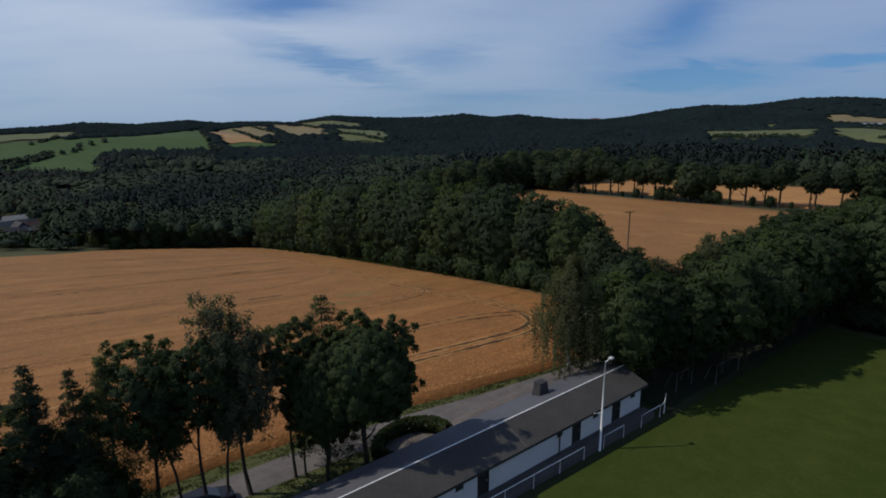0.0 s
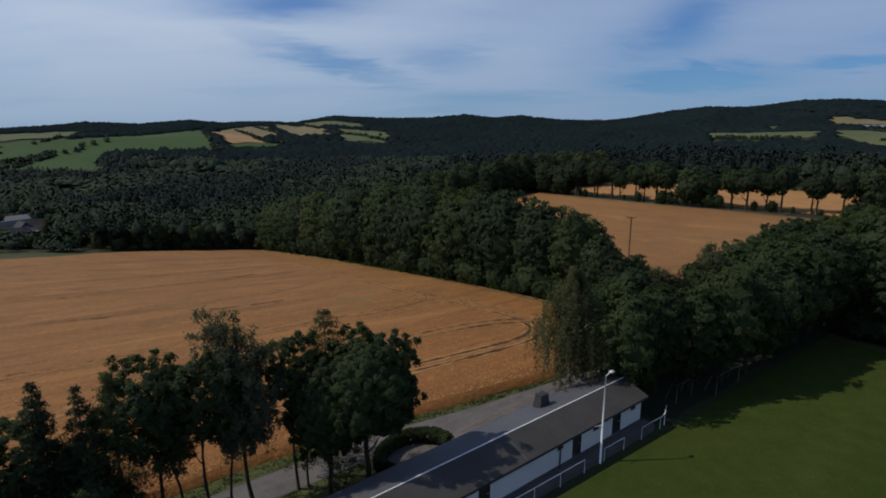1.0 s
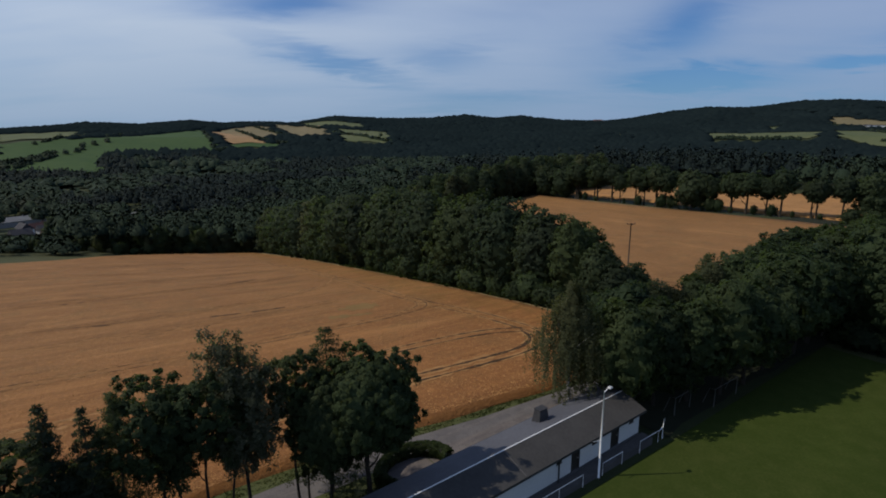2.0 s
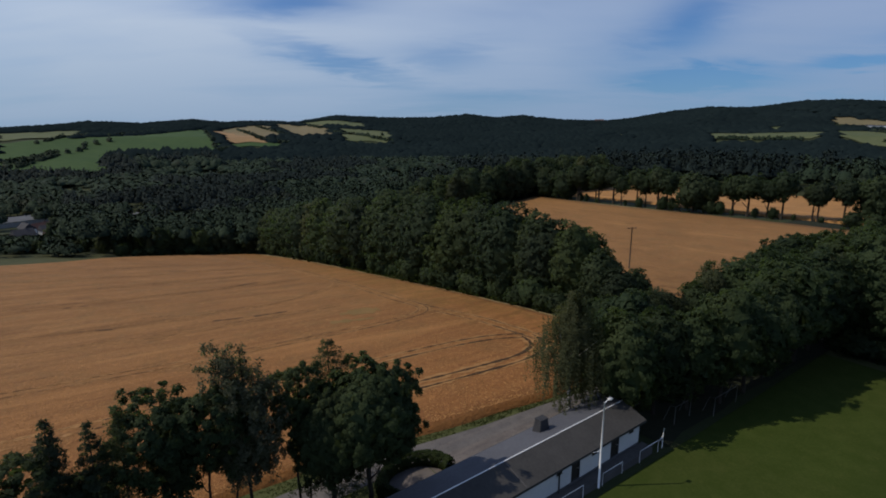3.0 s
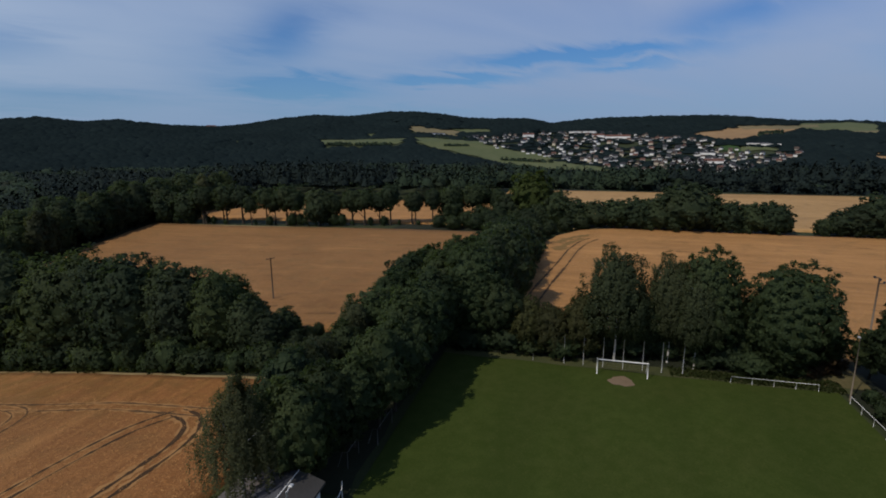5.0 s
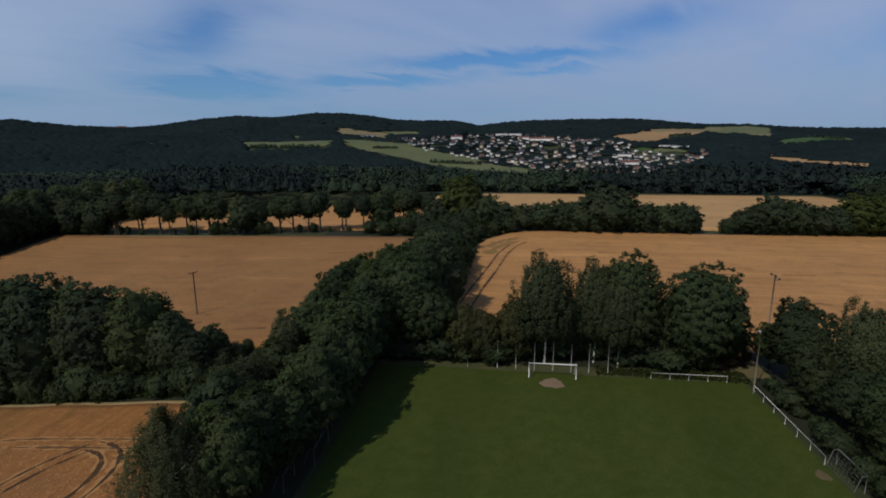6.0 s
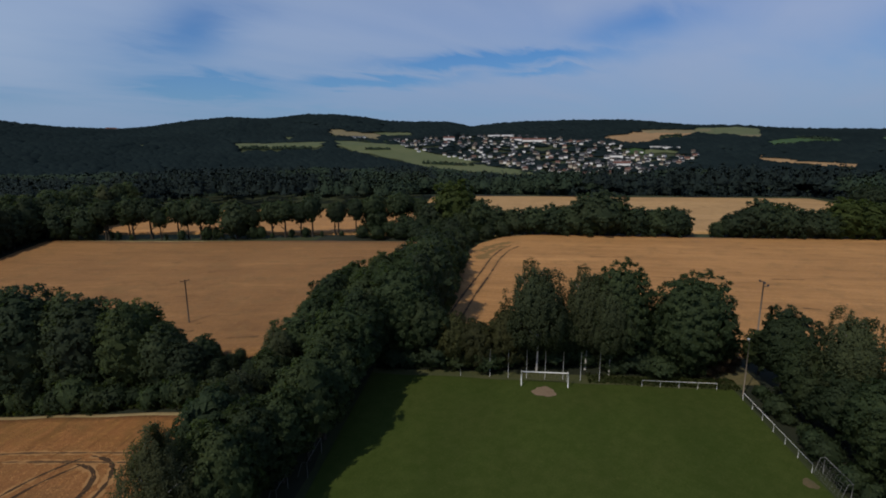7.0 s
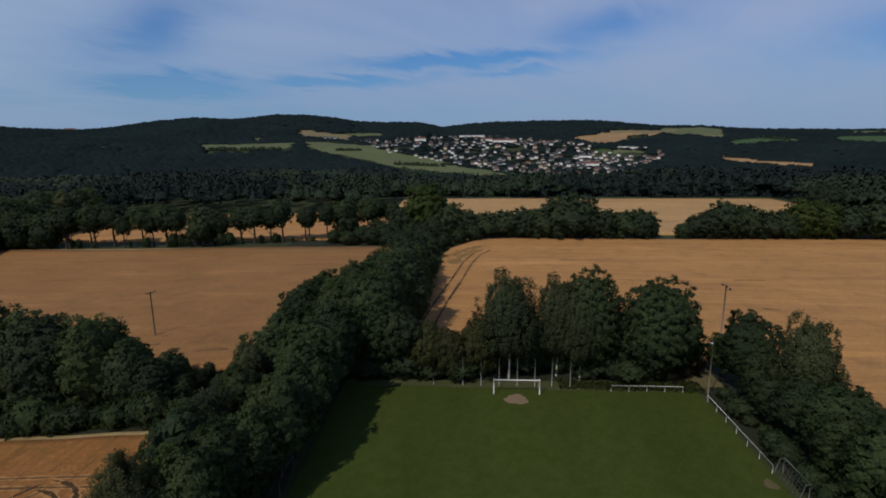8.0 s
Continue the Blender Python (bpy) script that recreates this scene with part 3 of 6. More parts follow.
sheet("field_4", 226, 362, -46, 196, 0.7, M_WHEAT3, "pale ripe wheat field beyond a hedge", 5, 0.9, 0.8)
sheet("field_5", 214, 292, -190, -44, 0.7, M_WHEAT2, "ripe wheat field behind an avenue of trees", 5, 0.9, 0.8)
sheet("field_6", 40, 97, 56, 260, 0.69, M_WHEAT2, "ripe wheat field beside a belt of trees", 4)
# Leaf litter under the trees; its near-black colour includes the shade there.
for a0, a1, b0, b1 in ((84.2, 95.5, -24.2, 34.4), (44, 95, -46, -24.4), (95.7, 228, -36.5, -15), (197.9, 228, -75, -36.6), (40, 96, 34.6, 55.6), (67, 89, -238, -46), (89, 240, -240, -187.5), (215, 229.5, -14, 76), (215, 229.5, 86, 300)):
    sheet("shaded_forest_floor", a0, a1, b0, b1, 0.0, M_FLOOR, "leaf litter under trees, darkened in colour for the shade", 4, 0, 0.8, "ground")
sheet("verge", 84.4, 95.0, 30.5, 39.0, 0.06, M_CORNER, "rough dry grass at the pitch corner", 1.0, 0, 0.4, "verge")
sheet("verge", 82.4, 85.2, -24, 36, 0.05, M_STRIP, "strip of rough dry grass behind the pitch rail", 1.0, 0, 0.4, "verge")
sheet("verge", -190, 60, -42.2, -39.4, 0.06, M_VERGE, "strip of rough dry grass between lane and wheat", 0.7, 0, 0.0, "verge", near=LANE_FAR, far=WHEAT_EDGE)
sheet("lane", -190, 54, -39.4, -36.8, 0.05, M_ASPHALT, "narrow worn grey asphalt lane", 1.5, 0, 0.0, "road", far=LANE_FAR, near=([-200, 20, 54], [-36.9, -36.8, -34.6]))
sheet("yard", 24.5, 52, -36.6, -31.0, 0.04, M_GRAVEL, "grey gravel yard beside the clubhouse", 1.5, 0, 0.0, "yard", far=([20, 54], [-37.1, -34.9]))
sheet("yard", 19.9, 24.4, -36.6, -31.2, 0.06, M_GRAVEL, "small gravel space inside a clipped hedge", 1.0, 0, 0.0, "yard")
sheet("lane_grass", -190, 24.5, -36.8, -31.2, 0.03, M_VERGE, "rough grass under the lane trees", 2, 0, 0.0, "verge")


def ribbon(name, pts, width, lift, material, label, category="wheel track"):
    """A band along a line on the plan, laid on the ground."""
    line = []
    for (a0, b0), (a1, b1) in zip(pts, pts[1:]):
        n = max(2, int(math.hypot(a1 - a0, b1 - b0) / 0.7))
        line += [(a0 + (a1 - a0) * k / n, b0 + (b1 - b0) * k / n) for k in range(n)]
    line = np.array(line + [pts[-1]])
    for _ in range(14):
        line[1:-1] = 0.25 * line[:-2] + 0.5 * line[1:-1] + 0.25 * line[2:]
    d = np.gradient(line, axis=0)
    d /= np.linalg.norm(d, axis=1)[:, None]
    nrm = np.stack([-d[:, 1], d[:, 0]], 1)
    fade = np.clip((line[:, 0] + 12) / 55, 0.0, 1.0)
    wob = np.convolve(np.random.rand(len(line) + 8), np.ones(9) / 9, "valid")
    wid = 0.95 + 2.6 * (wob - 0.5) + 1.2 * (np.random.rand(len(line)) - 0.5) - 0.75 * (1 - fade)
    wid = width * np.clip(wid, 0.0, 1.9)[:, None] / 2
    ab = np.stack([line - nrm * wid, line + nrm * wid], 1)
    x, y = 0.8 * ab[..., 0] + 0.6 * ab[..., 1], 0.6 * ab[..., 0] - 0.8 * ab[..., 1]
    return tagged(new(name, grid_mesh(name, x, y, height(x, y) + lift, material)), label, category, kind="structure")


def tramline(pts, gauge=1.9, width=0.4, lift=0.79, material=None):
    """The two wheel tracks of a sprayer through the crop."""
    q = np.array(pts, float)
    d = np.gradient(q, axis=0)
    d /= np.linalg.norm(d, axis=1)[:, None]
    nrm = np.stack([-d[:, 1], d[:, 0]], 1)
    for side in (-0.5, 0.5):
        line = [tuple(v) for v in q + nrm * gauge * side]
        ribbon("track_edge", line, width * 1.9, lift - 0.008, M_RIM, "pale bent wheat stalks along a wheel track", "crop")
        ribbon("wheel_track", line, width * 0.8, lift, material or M_TRAM, "narrow wheel track in ripe wheat, gap shade in its colour")


tramline([(-150, -64), (-40, -56), (10, -51.8), (29, -50.2), (40, -48.7), (48, -47.8), (52, -48.5), (55, -50.7), (56, -54.5)], width=0.6, material=M_TRAM_DARK)
tramline([(-150, -76), (-40, -68), (10, -63), (27, -60.9), (40, -59.8), (47, -58.8), (52.3, -57.3), (55.7, -54.4)], width=0.48, material=M_TRAM_DARK)
tramline([(-150, -92), (-40, -84), (10, -78.5), (28, -77.2), (42, -76.7), (49.5, -77.2), (53.4, -78.4), (55, -80.5), (55.4, -85.8)], gauge=1.7, width=0.32)
tramline([(-150, -112), (-40, -102), (10, -95.5), (28.7, -94.6), (43.6, -95.6)], gauge=1.7, width=0.22)
tramline([(-150, -128), (-40, -116), (10, -106), (32, -106), (41, -109.5), (48, -112.7), (53.7, -117.4), (56.2, -125)], gauge=1.7, width=0.24)
for b_far in (-132, -150, -168, -188):
    tramline([(-150, b_far - 12), (-60, b_far - 5), (20, b_far), (50, b_far)], gauge=1.7, width=0.24)
tramline([(56.0, -46), (56.6, -55.3), (57.1, -66.5), (55.6, -78.8), (55.2, -93.1), (56.2, -110), (56.4, -125), (56.6, -152), (54.8, -171), (54.5, -215)], gauge=2.0, width=0.45)
# short gaps in the rows: ribbons with the gap's shade in their colour
for p0, p1 in (((30.5, -132.7), (39.6, -135.4)), ((20.5, -99.5), (25.6, -98.3)), ((27.5, -97.8), (33.7, -97.4)), ((-1.4, -107.9), (5.3, -105.2)), ((-4.0, -129.9), (2.7, -129.8)), ((24.9, -172.6), (29.5, -172.3)), ((9.4, -111.0), (14.9, -109.4)), ((-8.4, -139.9), (-5.5, -139.0))):
    ribbon("crop_gap", [p0, ((p0[0] + p1[0]) / 2, (p0[1] + p1[1]) / 2), p1], 1.0, 0.79, M_TRAM, "short dark gap in the wheat rows", "crop")
# lodged streaks in the fields beyond the trees
for p0, p1, wd in (((174.2, 27.3), (174.8, 41.3), 0.5), ((149.9, 40.1), (149.0, 46.0), 0.5), ((149.0, 46.0), (148.8, 59.9), 0.5), ((157.1, 63.2), (156.8, 67.1), 0.5), ((150.0, 71.8), (150.0, 80.8), 0.5), ((123.1, 56.5), (122.2, 60.5), 0.5), ((124.0, 66.4), (123.1, 69.7), 0.5), ((192.7, 83.3), (192.7, 88.1), 0.5), ((118.7, 68.4), (117.5, 74.7), 0.5), ((165.3, -112.9), (165.5, -109.8), 0.55), ((156.8, -107.5), (156.7, -105.1), 0.55), ((152.1, -92.8), (152.5, -89.8), 0.55), ((152.8, -83.3), (153.6, -79.9), 0.55), ((157.1, -101.4), (157.0, -99.2), 0.55), ((180.6, -102.5), (181.5, -99.8), 0.55), ((181.3, -92.7), (181.7, -90.1), 0.55), ((107.2, -69.9), (108.3, -68.6), 0.55), ((97.3, -60.8), (97.7, -50.9), 0.55), ((102.9, -69.6), (103.0, -67.8), 0.55), ((141.6, -152.4), (146.2, -150.2), 0.55), ((138.9, -147.5), (141.0, -146.2), 0.55), ((178.6, -174.2), (180.5, -170.3), 0.55), ((167.1, -61.4), (168.8, -47.1), 0.55)):
    ribbon("crop_gap", [p0, ((p0[0] + p1[0]) / 2 + 0.3, (p0[1] + p1[1]) / 2), p1], wd, 0.75, M_LODGED, "dark streak of lodged wheat", "crop")
# flattened, greener crop
for pts, wd in (([(36.5, -83.5), (40, -82.2), (44, -81)], 2.2), ([(40.5, -88.0), (44, -87.2), (48.0, -86.4)], 3.4)):
    ribbon("green_patch", pts, wd, 0.78, M_GREENCROP, "patch of greener trampled crop in ripe wheat", "crop")
tramline([(100, -12.5), (112, -12.0), (128, -9.9), (147.5, -6.7), (169, -3.7), (183, -0.4), (191, 3.5)], gauge=3.0, lift=0.74, width=0.6, material=M_TRAM_DARK)
for pts, wd in (([(168, -8.6), (180, -5.4), (190, -0.6)], 3.4), ([(180, -9.2), (190, -5.0), (198, 2)], 3.6)):
    ribbon("green_patch", pts, wd, 0.735, M_GREENCROP, "patch of greener trampled crop in ripe wheat", "crop")

# Dry margins whose pale colour also stands for the sunlit edge of the wheat.
sheet("field_margin", 70.2, 71.6, -236, -44, 0.35, M_DRY, "pale dry grass margin, sunlit wheat edge put into its colour", 0.9, 0.5, 0.3, "verge", bend=WOOD_SIDE)
for a0, a1, b0, b1 in ((196.3, 197.8, -187, -37), (214.3, 215.6, -12, 260), (362.2, 364.0, -46, 196)):
    sheet("field_margin", a0, a1, b0, b1, 0.35, M_DRY, "pale dry grass margin, sunlit wheat edge put into its colour", 0.9, 0.5, 0.3, "verge")

# ---- distant fields on the hillsides: corners as (azimuth, distance) ----
FAR_FIELDS = [
    ("green", (-40.7, 1251), (-33.2, 1174), (-31.8, 1682), (-40.4, 1579)),
    ("green", (-33.0, 1432), (-22.5, 1416), (-24.4, 2096), (-32.2, 1685)),
    ("pale", (-40.4, 1619), (-33.8, 1706), (-34.3, 2056), (-40.3, 2067)),
    ("tan", (-22.5, 1567), (-18.2, 1580), (-20.6, 1999), (-23.9, 2015)),
    ("straw", (-19.9, 1637), (-16.6, 1802), (-18.3, 2322), (-23.5, 2103)),
    ("green", (-22.3, 1507), (-16.7, 1521), (-17.9, 1580), (-22.1, 1551)),
    ("straw", (-16.0, 1733), (-11.7, 1705), (-12.6, 2099), (-18.3, 2460)),
    ("pale", (-11.1, 1606), (-5.6, 1559), (-5.6, 1874), (-11.6, 1947)),
    ("pale", (-13.3, 2139), (-8.1, 1974), (-8.7, 2152), (-16.3, 2477)),
    ("pale", (25.9, 1622), (34.1, 1607), (35.4, 1763), (25.4, 1759)),
    ("straw", (35.6, 1928), (40.8, 1864), (40.8, 2003), (34.8, 2076)),
    ("pale", (41.7, 1991), (44.6, 2034), (44.0, 2105), (38.8, 2072)),
    ("pale", (30.5, 1842), (32.0, 1826), (32.0, 1930), (30.6, 1935)),
    ("pale", (16.5, 1705), (19.6, 1731), (19.6, 1787), (16.5, 1766)),
    ("tan", (63.2, 1951), (67.0, 1703), (72.5, 2127), (69.5, 2211)),
    ("pale", (72.6, 2165), (78.0, 1994), (78.0, 2484), (72.0, 2370)),
    ("straw", (75.9, 1986), (78.3, 2077), (78.2, 2157), (75.9, 2072)),
    ("green", (78.5, 1687), (84.9, 1867), (82.5, 2125), (78.0, 1869)),
    ("green", (86.9, 2007), (91.0, 1789), (90.9, 2163), (86.1, 2093)),
    ("tan", (77.8, 1468), (85.9, 1378), (85.6, 1425), (77.2, 1553)),
    ("green", (66.4, 1525), (68.3, 1532), (67.9, 1612), (66.4, 1600)),
    ("pale", (68.2, 1532), (71.5, 1560), (71.4, 1607), (68.2, 1597)),
    ("pale", (36.1, 1634), (46.1, 1299), (50.6, 1408), (39.3, 1789)),
    ("pale", (46.1, 1299), (57.6, 1154), (57.6, 1219), (48.9, 1409)),
    ("pale", (86.9, 2327), (91.0, 2271), (90.9, 2479), (87.3, 2479)),
    ("green", (86.6, 1850), (91.1, 1824), (91.0, 2153), (86.1, 2180)),
    ("straw", (66.8, 2072), (74.1, 2188), (73.8, 2318), (67.4, 2183)),
    ("pale", (35.7, 1641), (39.3, 1599), (39.9, 1777), (35.6, 1798)),
]
M_FAR = {
    "green": two_tone("meadow_green", (0.024, 0.058, 0.012), (0.042, 0.078, 0.018), 0.01, 0.06, 0.95),
    "pale": two_tone("grazed_pasture", (0.0615, 0.081, 0.0304), (0.1025, 0.1125, 0.0494), 0.01, 0.06, 0.95),
    "straw": two_tone("mown_hay_field", (0.124, 0.106, 0.053), (0.182, 0.146, 0.075), 0.01, 0.06, 0.95),
    "tan": two_tone("distant_wheat", (0.22, 0.135, 0.062), (0.3, 0.19, 0.09), 0.01, 0.06, 0.95),
}
FAR_LABEL = {"green": "bright green meadow on a far hillside", "pale": "pale green pasture on a far hillside", "straw": "straw-coloured hay field on a far hillside", "tan": "ripe wheat field on a far hillside"}
sheet("verge", -75, 24, -248, -196, 0.1, M_STRIP, "strip of green grass beyond the wheat", 4, 0, 0.6, "verge")
for i, (kind, *q) in enumerate(FAR_FIELDS):
    q = np.array(q, float)
    u, v = np.meshgrid(np.linspace(0, 1, 25), np.linspace(0, 1, 13), indexing="ij")
    pr = ((1 - u) * (1 - v))[..., None] * q[0] + (u * (1 - v))[..., None] * q[1] + (u * v)[..., None] * q[2] + ((1 - u) * v)[..., None] * q[3]
    pr[..., 0] += 0.25 * np.sin(pr[..., 1] / 37.0)
    pr[..., 1] += 9 * np.sin(pr[..., 0] * 2.1)
    az = np.radians(pr[..., 0])
    x, y = pr[..., 1] * np.sin(az), 3 + pr[..., 1] * np.cos(az)
    tagged(new("field_%d" % (7 + i), grid_mesh("far_field", x, y, height(x, y) + 2.0, M_FAR[kind])), FAR_LABEL[kind], "field", kind="structure")


def in_quad(az, r, q):
    ins = np.ones(az.shape, bool)
    area = sum(q[k][0] * q[(k + 1) % 4][1] - q[(k + 1) % 4][0] * q[k][1] for k in range(4))
    for k in range(4):
        (x0, y0), (x1, y1) = q[k], q[(k + 1) % 4]
        cr = (x1 - x0) * (r - y0) - (y1 - y0) * (az - x0)
        ins &= (cr * np.sign(area)) > 0
    return ins


# ---- trees ----


def unit(v):
    return v / (np.linalg.norm(v, axis=-1, keepdims=True) + 1e-9)


def kites(rng, centres, out, size, flat=0.55, droop=0.0, loose=1.0, corners=4):
    """Leaf sprays: one four- or three-cornered leaf shape at each centre, turned at random but facing mostly outwards."""
    n = len(centres)
    nrm = unit(out + rng.normal(0, 0.55 * loose, (n, 3)))
    t = rng.normal(0, 1, (n, 3))
    t[:, 2] -= droop
    t = unit(t - nrm * (t * nrm).sum(1)[:, None])
    u = np.cross(nrm, t)
    s = (size * rng.uniform(0.65, 1.35, n))[:, None]
    if corners == 4:
        ring = [centres - t * s, centres - u * s * flat, centres + t * s, centres + u * s * flat]
    else:
        ring = [centres + t * s, centres - t * s * 0.62 + u * s * flat, centres - t * s * 0.62 - u * s * flat]
    return np.stack(ring, 1).reshape(-1, 3), np.arange(corners * n).reshape(n, corners)


def foliage_mesh(name, v, f, out, material, flat=0.3):
    """Leaf sprays shaded as part of the clump they belong to."""
    k = f.shape[1]
    me = mesh_np(name, v, f, material, True)
    a, b = v[1::k] - v[0::k], v[k - 1::k] - v[0::k]
    nrm = unit(np.cross(a, b))
    nrm *= np.sign((nrm * out).sum(1))[:, None]
    soft = unit(nrm * flat + out * 0.85)
    me.normals_split_custom_set_from_vertices(np.repeat(soft, k, 0).tolist())
    return me


def sphere_dirs(rng, n, jitter):
    """Directions spread evenly round a sphere."""
    g = (np.arange(n) + 0.5) / n
    z = 1 - 2 * g
    ang = np.arange(n) * 2.39996 + rng.uniform(0, math.tau)
    d = np.stack([np.cos(ang) * np.sqrt(1 - z * z), np.sin(ang) * np.sqrt(1 - z * z), z], 1)
    return unit(d + rng.normal(0, jitter, (n, 3)))


class Dome:
    """The outside of a leafy crown: an upright ellipsoid with boughs that swell out of it."""

    def __init__(self, rng, h0, h1, w, shape, boughs, bump):
        self.h0, self.h1, self.w, self.shape, self.bump = h0, h1, w, shape, bump
        self.axes = sphere_dirs(rng, boughs, 0.22)
        self.force = rng.uniform(0.55, 1.0, boughs)
        self.spread = 1.55 / math.sqrt(boughs)
        self.full = 1.0
        self.full = 1.02 / float(np.percentile(self.swell(sphere_dirs(rng, 200, 0.0)), 85))

    def swell(self, d):
        ang = np.arccos(np.clip(d @ self.axes.T, -1, 1))
        return 1 - self.bump + self.bump * (np.exp(-((ang / self.spread) ** 2)) * self.force).max(1)

    def surface(self, d, depth=1.0):
        r = self.swell(d) * depth * self.full
        wide = {"round": 1.0 + 0.0 * d[:, 2], "egg": 1.06 - 0.3 * d[:, 2], "skirt": np.where(d[:, 2] < 0, np.sqrt(np.clip(1 / (1.08 - d[:, 2] ** 2), 1, 1.8)), 1.0)}[self.shape]
        zc, hz = (self.h0 + self.h1) / 2, (self.h1 - self.h0) / 2
        return np.stack([d[:, 0] * self.w / 2 * wide * r, d[:, 1] * self.w / 2 * wide * r, zc + d[:, 2] * hz * r], 1)

    def facing(self, d):
        return unit(d / np.array([self.w, self.w, self.h1 - self.h0]) * self.w)


def dome_leaves(rng, n, tufts, dome, size, corners, tuft_scale=1.0, core=1.0, hang=0.0):
    """Leaves gathered in tufts all over a crown, and a rough dark inner shell that closes it."""
    td = sphere_dirs(rng, tufts, 0.9 / math.sqrt(tufts))
    tc = dome.surface(td, rng.uniform(0.86, 1.03, tufts)[:, None][:, 0])
    area = math.pi * dome.w * (dome.h1 - dome.h0) * 0.95
    tr = tuft_scale * 0.95 * math.sqrt(area / (math.pi * tufts)) * rng.uniform(0.7, 1.25, tufts)
    tone = dome.facing(td)
    pick = rng.integers(0, tufts, n)
    d = unit(unit(rng.normal(0, 1, (n, 3))) + tone[pick] * 0.55)
    c = tc[pick] + d * (tr[pick] * rng.uniform(0.3, 1.0, n))[:, None] * np.array([1, 1, 0.8])
    c[:, 2] -= hang * rng.uniform(0, 1, n) ** 1.5
    out = unit(d * 0.4 + tone[pick] * 0.72 + np.array([0, 0, 0.14]))
    v, f = kites(rng, c, out, size, 0.75, 0, 1.0, corners)
    if not core:
        return v, f, out, tc
    # inner shell: loose overlapping large sprays
    m = max(90, int(tufts * 2.2))
    sd = sphere_dirs(rng, m, 0.4 / math.sqrt(m))
    sc = dome.surface(sd, rng.uniform(0.74, 0.86, m) * core)
    iv, jf = kites(rng, sc, dome.facing(sd) * 2.0, 0.98 * math.sqrt(area / m), 0.8, 0, 0.5, corners)
    return np.concatenate([v, iv]), np.concatenate([f, jf + len(v)]), np.concatenate([out, dome.facing(sd)]), tc


def strand_leaves(rng, n, strands, h0, h1, w, leaders, drop, loose):
    """A feathery crown: leaves strung on twigs that hang round a few upright leaders."""
    lr = np.sqrt(rng.uniform(0.15, 1, leaders)) * w * 0.26
    la = np.arange(leaders) * 2.4 + rng.uniform(0, 6)
    lx, ly = lr * np.cos(la), lr * np.sin(la)
    lt = h1 - (h1 - h0) * rng.uniform(0.0, 0.2, leaders) * (0.35 + lr / (w * 0.26))
    lx[0], ly[0], lt[0] = 0.0, 0.0, h1
    who = rng.integers(0, leaders, strands)
    u = rng.uniform(0, 1, strands) ** 0.85
    z = lt[who] - u * (lt[who] - h0) * 0.92
    girth = w * 0.32 * (0.24 + 0.76 * np.sin(np.pi * np.clip(u * 0.78 + 0.06, 0, 1)) ** 0.85)
    sa, sr = rng.uniform(0, math.tau, strands), girth * np.sqrt(rng.uniform(0.08, 1.0, strands))
    sx, sy = lx[who] * (0.35 + 0.65 * (1 - u)) + sr * np.cos(sa), ly[who] * (0.35 + 0.65 * (1 - u)) + sr * np.sin(sa)
    length = drop * rng.uniform(0.4, 1.15, strands) * (0.3 + 0.7 * u)
    pick, k = rng.integers(0, strands, n), rng.uniform(0, 1, n)
    c = np.stack([sx[pick], sy[pick], z[pick] + 0.25 - k * length[pick]], 1) + rng.normal(0, 1, (n, 3)) * (loose * (1.0 - 0.5 * k))[:, None]
    out = unit(np.stack([np.cos(sa[pick]) * 0.6 + sx[pick] / w, np.sin(sa[pick]) * 0.6 + sy[pick] / w, np.full(n, 0.5)], 1) + rng.normal(0, 0.25, (n, 3)))
    tips = np.stack([lx, ly, lt - 0.6], 1)
    return c, out, np.concatenate([tips, np.stack([sx, sy, z], 1)[: 14]])


def trunk_bm(rng, height_, r0, lean, limbs, reach):
    pts, x, y = [], 0.0, 0.0
    for k in range(7):
        pts.append((x, y, height_ * k / 6 - (0.3 if k == 0 else 0)))
        x += lean[0] / 6 + rng.normal(0, 0.13)
        y += lean[1] / 6 + rng.normal(0, 0.13)
    bm = bm_tube(pts, [r0 * (1.25 if k == 0 else 1 - 0.14 * k) for k in range(7)], 7)
    for cx, cy, cz in limbs:
        f = min(0.85, max(0.22, (cz - reach) / height_))
        i = f * 6
        b0 = Vector(pts[int(i)]).lerp(Vector(pts[min(6, int(i) + 1)]), i - int(i))
        e = Vector((cx, cy, cz))
        mid = b0.lerp(e, 0.5) + Vector((0, 0, -0.075 * (e - b0).length))
        bm_tube([b0, mid, b0.lerp(e, 0.95)], [r0 * 0.42, r0 * 0.27, r0 * 0.08], 5, bm, False)
    return bm


